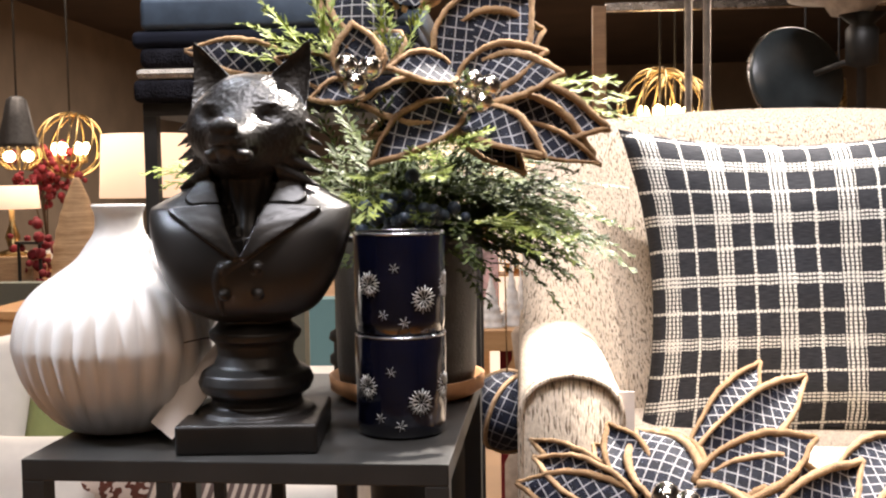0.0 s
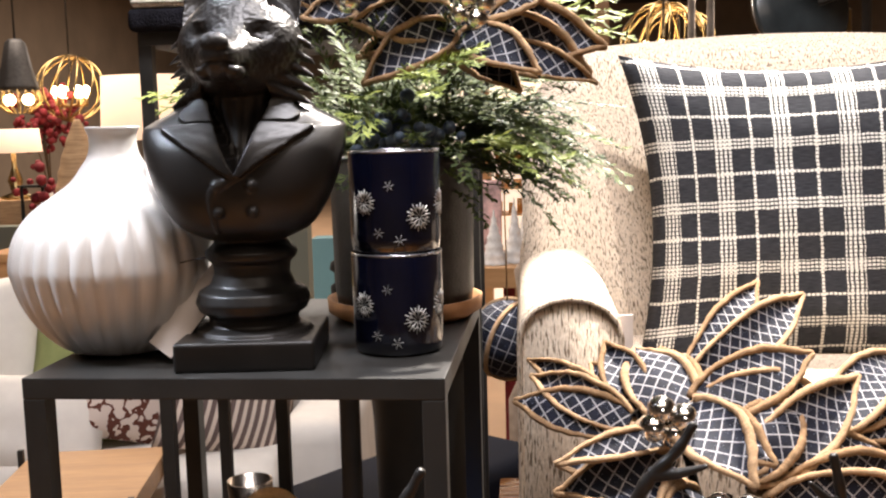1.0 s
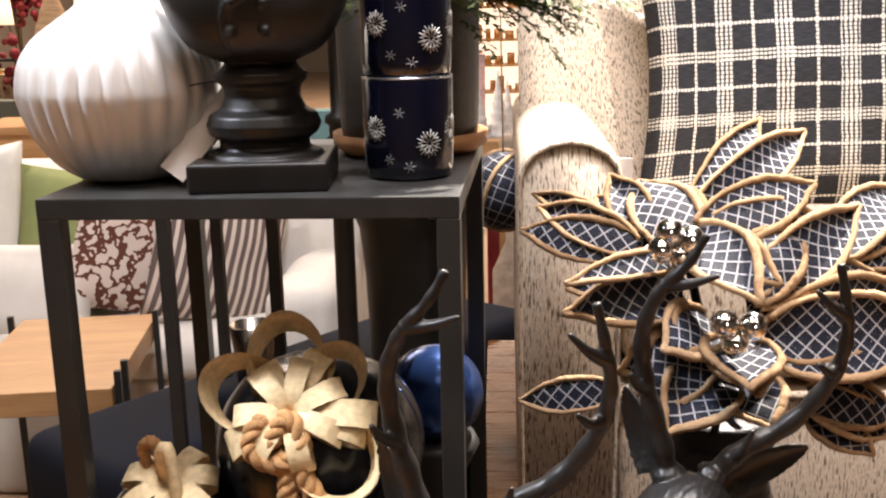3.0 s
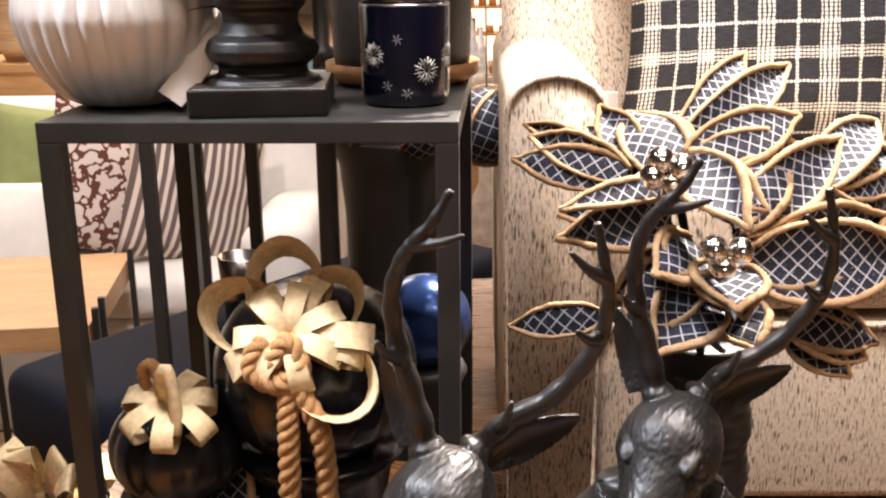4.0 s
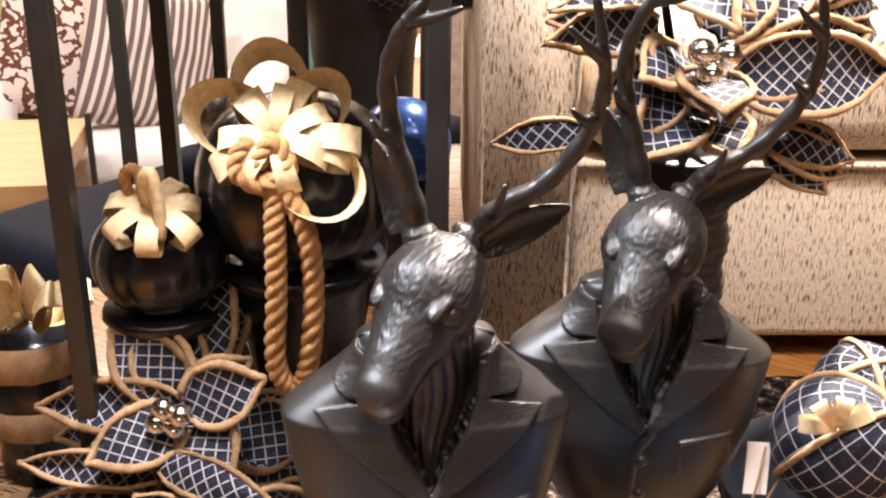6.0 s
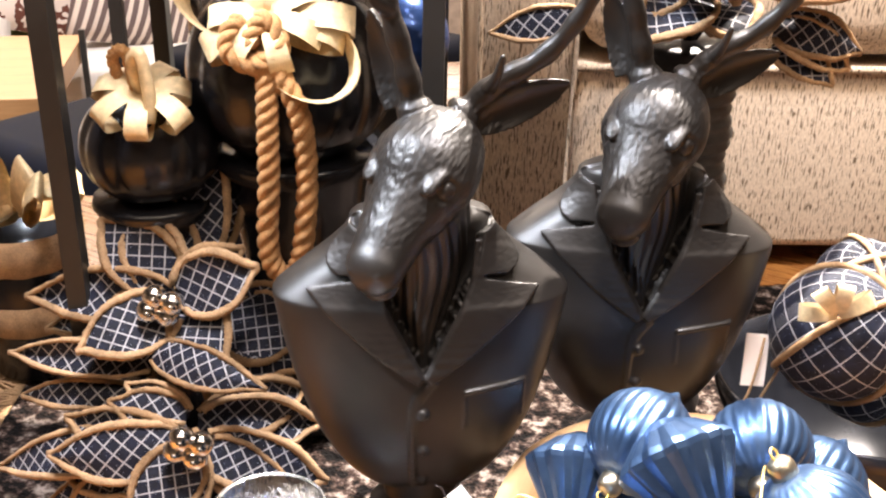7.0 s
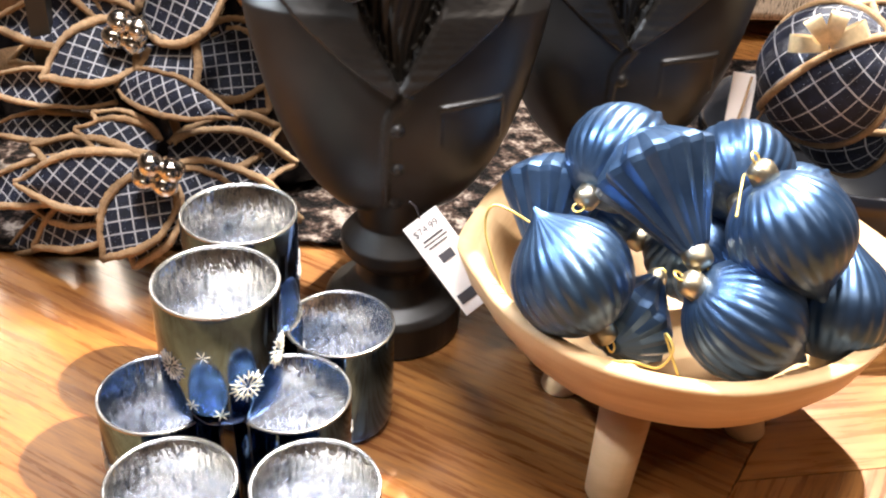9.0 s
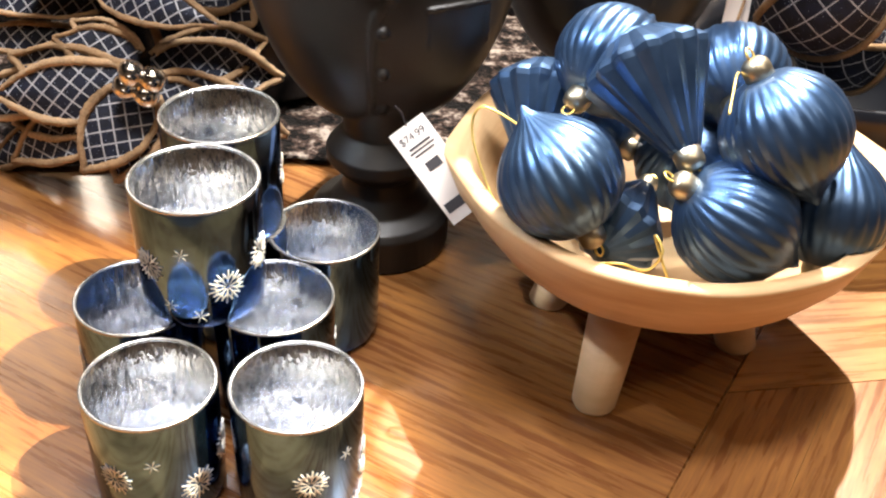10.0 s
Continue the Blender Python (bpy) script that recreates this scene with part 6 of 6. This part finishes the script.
for c, n, lab in (((-2.62, 5.9, 1.42), 150, "red dried berry branches in a vase"), ((-2.1, 4.9, 1.02), 90, "low red berry arrangement on the console")):
    o = thing("red_berry_branches", (c[0], c[1], 0.85), 0, lab, "plant")
    bm = BM()
    for k in range(n):
        ball(bm, (rng.gauss(0, 0.09), rng.gauss(0, 0.06), c[2] - 0.85 + rng.gauss(0, 0.08)), rng.uniform(0.012, 0.026), 6)
    tagged(part("berry_mass", bm, RED, o), kind="stuff")
    bm = BM()
    lathe(bm, [(0.04, 0), (0.06, 0.06), (0.04, 0.16), (0.045, 0.2)], 20)
    part("vase", bm, WHITE_PAINT, o)
    for k in range(6):
        part("twig", tube(BM(), [(0, 0, 0.15), (rng.gauss(0, 0.05), rng.gauss(0, 0.04), c[2] - 0.85)], 0.004, 5), TWIG, o)

# behind the chair
o = thing("timber_post", (0.34, 4.16, 0), 0, "pale squared timber display post", "post")
part("post", box(BM(), (-0.025, -0.025, 0), (0.025, 0.025, 2.02), 0.003), OAK, o, "", False)
part("beam", box(BM(), (0.025, -0.02, 2.0), (1.4, 0.02, 2.03), 0.002), CHROME, o, "", False)
for x in (0.594, 0.655):
    o = thing("metal_pole", (x, 3.67, 0), 0, "upright brushed metal display pole", "pole", "display poles")
    bm = BM()
    lathe(bm, [(0.06, 0), (0.06, 0.01), (0.0125, 0.015), (0.0125, 3.6)], 20)
    part("tube", bm, worn("brushed_pole", (0.5, 0.42, 0.34), 0.35, 0.6) if x < 0.6 else bpy.data.materials["brushed_pole"], o)
o = thing("wall_disc", (0.818, 3.175, 1.655), 0, "round dark smoked disc lamp on a stand", "lamp")
bm = BM()
lathe(bm, [(0.01, -0.012), (0.142, -0.012), (0.147, -0.006), (0.147, 0.006), (0.142, 0.012), (0.01, 0.012)], 64)
d = part("disc", bm, SMOKE, o)
d.matrix_basis = pose(0, 0, 0, 90, 0, 0) @ pose(0, 0, 0, -12, 18, 0)
bm = BM()
tube(bm, [(0.147 * math.cos(t), 0.147 * math.sin(t), -0.008) for t in [2 * math.pi * k / 64 for k in range(64)]], 0.004, 6, closed=True)
r_ = part("rim", bm, CHROME, d)
part("stem", tube(BM(), [(0.0, 0.02, -0.1), (0.0, 0.03, -1.655)], 0.012, 10), IRON, o)
o = thing("floor_lamp", (0.937, 2.985, 0), 0, "dark metal floor lamp with a white plate top", "lamp")
bm = BM()
lathe(bm, [(0.12, 0), (0.12, 0.012), (0.014, 0.03), (0.013, 1.66), (0.042, 1.67), (0.042, 1.76), (0.03, 1.775), (0.06, 1.80), (0.01, 1.80)], 32)
part("column", bm, IRON, o)
bm = BM()
lathe(bm, [(0.05, 1.80), (0.06, 1.815), (0.07, 1.83), (0.16, 1.845), (0.162, 1.855), (0.02, 1.86)], 48, off=(-0.03, 0, 0))
part("plate", bm, WHITE_PAINT, o, "white round plate")
part("arm", tube(BM(), [(0, 0, 1.69), (-0.10, 0.08, 1.655)], 0.008, 8), IRON, o)
for k, x in enumerate((0.90, 1.0)):
    o = thing("beaded_strand", (x, 3.4, 0), 0, "strand of gold wire beads with tiny lights", "garland", "gold bead strands")
    bm = BM()
    rope(bm, [(0, 0, 1.40), (0.005, 0, 1.52), (0, 0, 1.66)], 0.022, 7, 60)
    part("beads", bm, BRASS, o)
    part("rod", tube(BM(), [(0, 0, 0.0), (0, 0, 3.6)], 0.003, 6), IRON, o)

# shelves of candles and the gift table in the gap beside the chair
o = thing("candle_shelf", (0.0, 6.1, 0), 0, "lit oak shelf unit full of amber candles", "shelf")
# the back panel glows by its own emission; no bulbs are built
SHELF_GLOW = emit("glowing_shelf_back", (1.0, 0.82, 0.6), 1.3)
part("back_panel", box(BM(), (-0.55, 0.2, 0), (0.6, 0.22, 1.6), 0.002), SHELF_GLOW, o, "back panel with a warm glow", False)
for x in (-0.14, 0.5):
    part("side", box(BM(), (x - 0.06, -0.02, 0), (x + 0.0, 0.2, 1.6), 0.002), OAK, o, "", False)
AMBER = worn("amber_glass", (0.45, 0.2, 0.05), 0.25, 0, 0.6, 0.4, 20)
for z in (0.6, 0.83, 0.98, 1.12, 1.3):
    part("board", box(BM(), (-0.14, 0.0, z - 0.012), (0.5, 0.2, z), 0.002), OAK, o, "", False)
    x = -0.10
    while x < 0.42:
        w, h = rng.uniform(0.014, 0.026), rng.uniform(0.03, 0.09)
        bm = BM()
        lathe(bm, [(w, 0), (w, h), (w * 0.8, h)], 12)
        c = tagged(link("jar_candle", bm, AMBER), "amber glass jar candle on the lit shelf", "candle", "candles on the shelf")
        c.matrix_basis = pose(x, 6.14, z)
        x += w * 2 + rng.uniform(0.004, 0.03)
o = thing("trestle_table", (-0.05, 4.07, 0), 0, "oak table with crossed legs over red cloth", "table")
part("top", box(BM(), (-0.12, -0.2, 0.76), (0.12, 0.25, 0.835), 0.004), OAK, o, "", False)
part("leg", box(BM(), (0.05, -0.18, 0.0), (0.11, -0.12, 0.76), 0.003), OAK, o, "", False)
part("leg", box(BM(), (-0.11, -0.18, 0.0), (-0.06, -0.12, 0.76), 0.003), OAK, o, "", False)
bm = BM()
tube(bm, [(0.08, -0.15, 0.74), (-0.08, -0.15, 0.45)], 0.025, 4)
part("brace", bm, OAK, o, "", False)
part("cloth", box(BM(), (0.0, 0.2, 0.0), (0.3, 0.22, 0.74), 0.004), RED, o, "red cloth behind the legs")
for x, y, h, r in ((-0.075, 3.98, 0.20, 0.045), (0.0, 4.02, 0.24, 0.042), (0.035, 4.1, 0.2, 0.035), (-0.15, 4.0, 0.2, 0.045)):
    o = thing("paper_tree", (x, y, 0.835), 0, "white tiered tabletop tree", "ornament", "white tabletop trees")
    bm = BM()
    lathe(bm, [(max(0.003, r * (1 - k / 24) * (1.0 + 0.22 * ((k % 4) == 0))), h * k / 24) for k in range(25)], 20)
    part("tree", bm, WHITE_PAINT, o)
o = link("gift_bag", box(BM(), (-0.14, 4.18, 0.835), (-0.05, 4.28, 1.13), 0.006), worn("red_white_print", (0.62, 0.42, 0.4), 0.7, 0, 0.3, 0.5, 25))
tagged(o, "tall red and white printed gift bag", "bag")
o = thing("tan_dress_form", (0.075, 3.5, 0), 0, "slim taupe upholstered chair back", "chair")
bm = BM()
rings(bm, [oval((0, 0, z), (1, 0, 0), (0, 1, 0), rx, 0.03) for z, rx in ((0.0, 0.10), (0.45, 0.10), (0.55, 0.055), (0.75, 0.06), (0.88, 0.075), (0.9, 0.06))])
part("back", bm, worn("taupe_cloth", (0.36, 0.28, 0.21), 0.9), o)
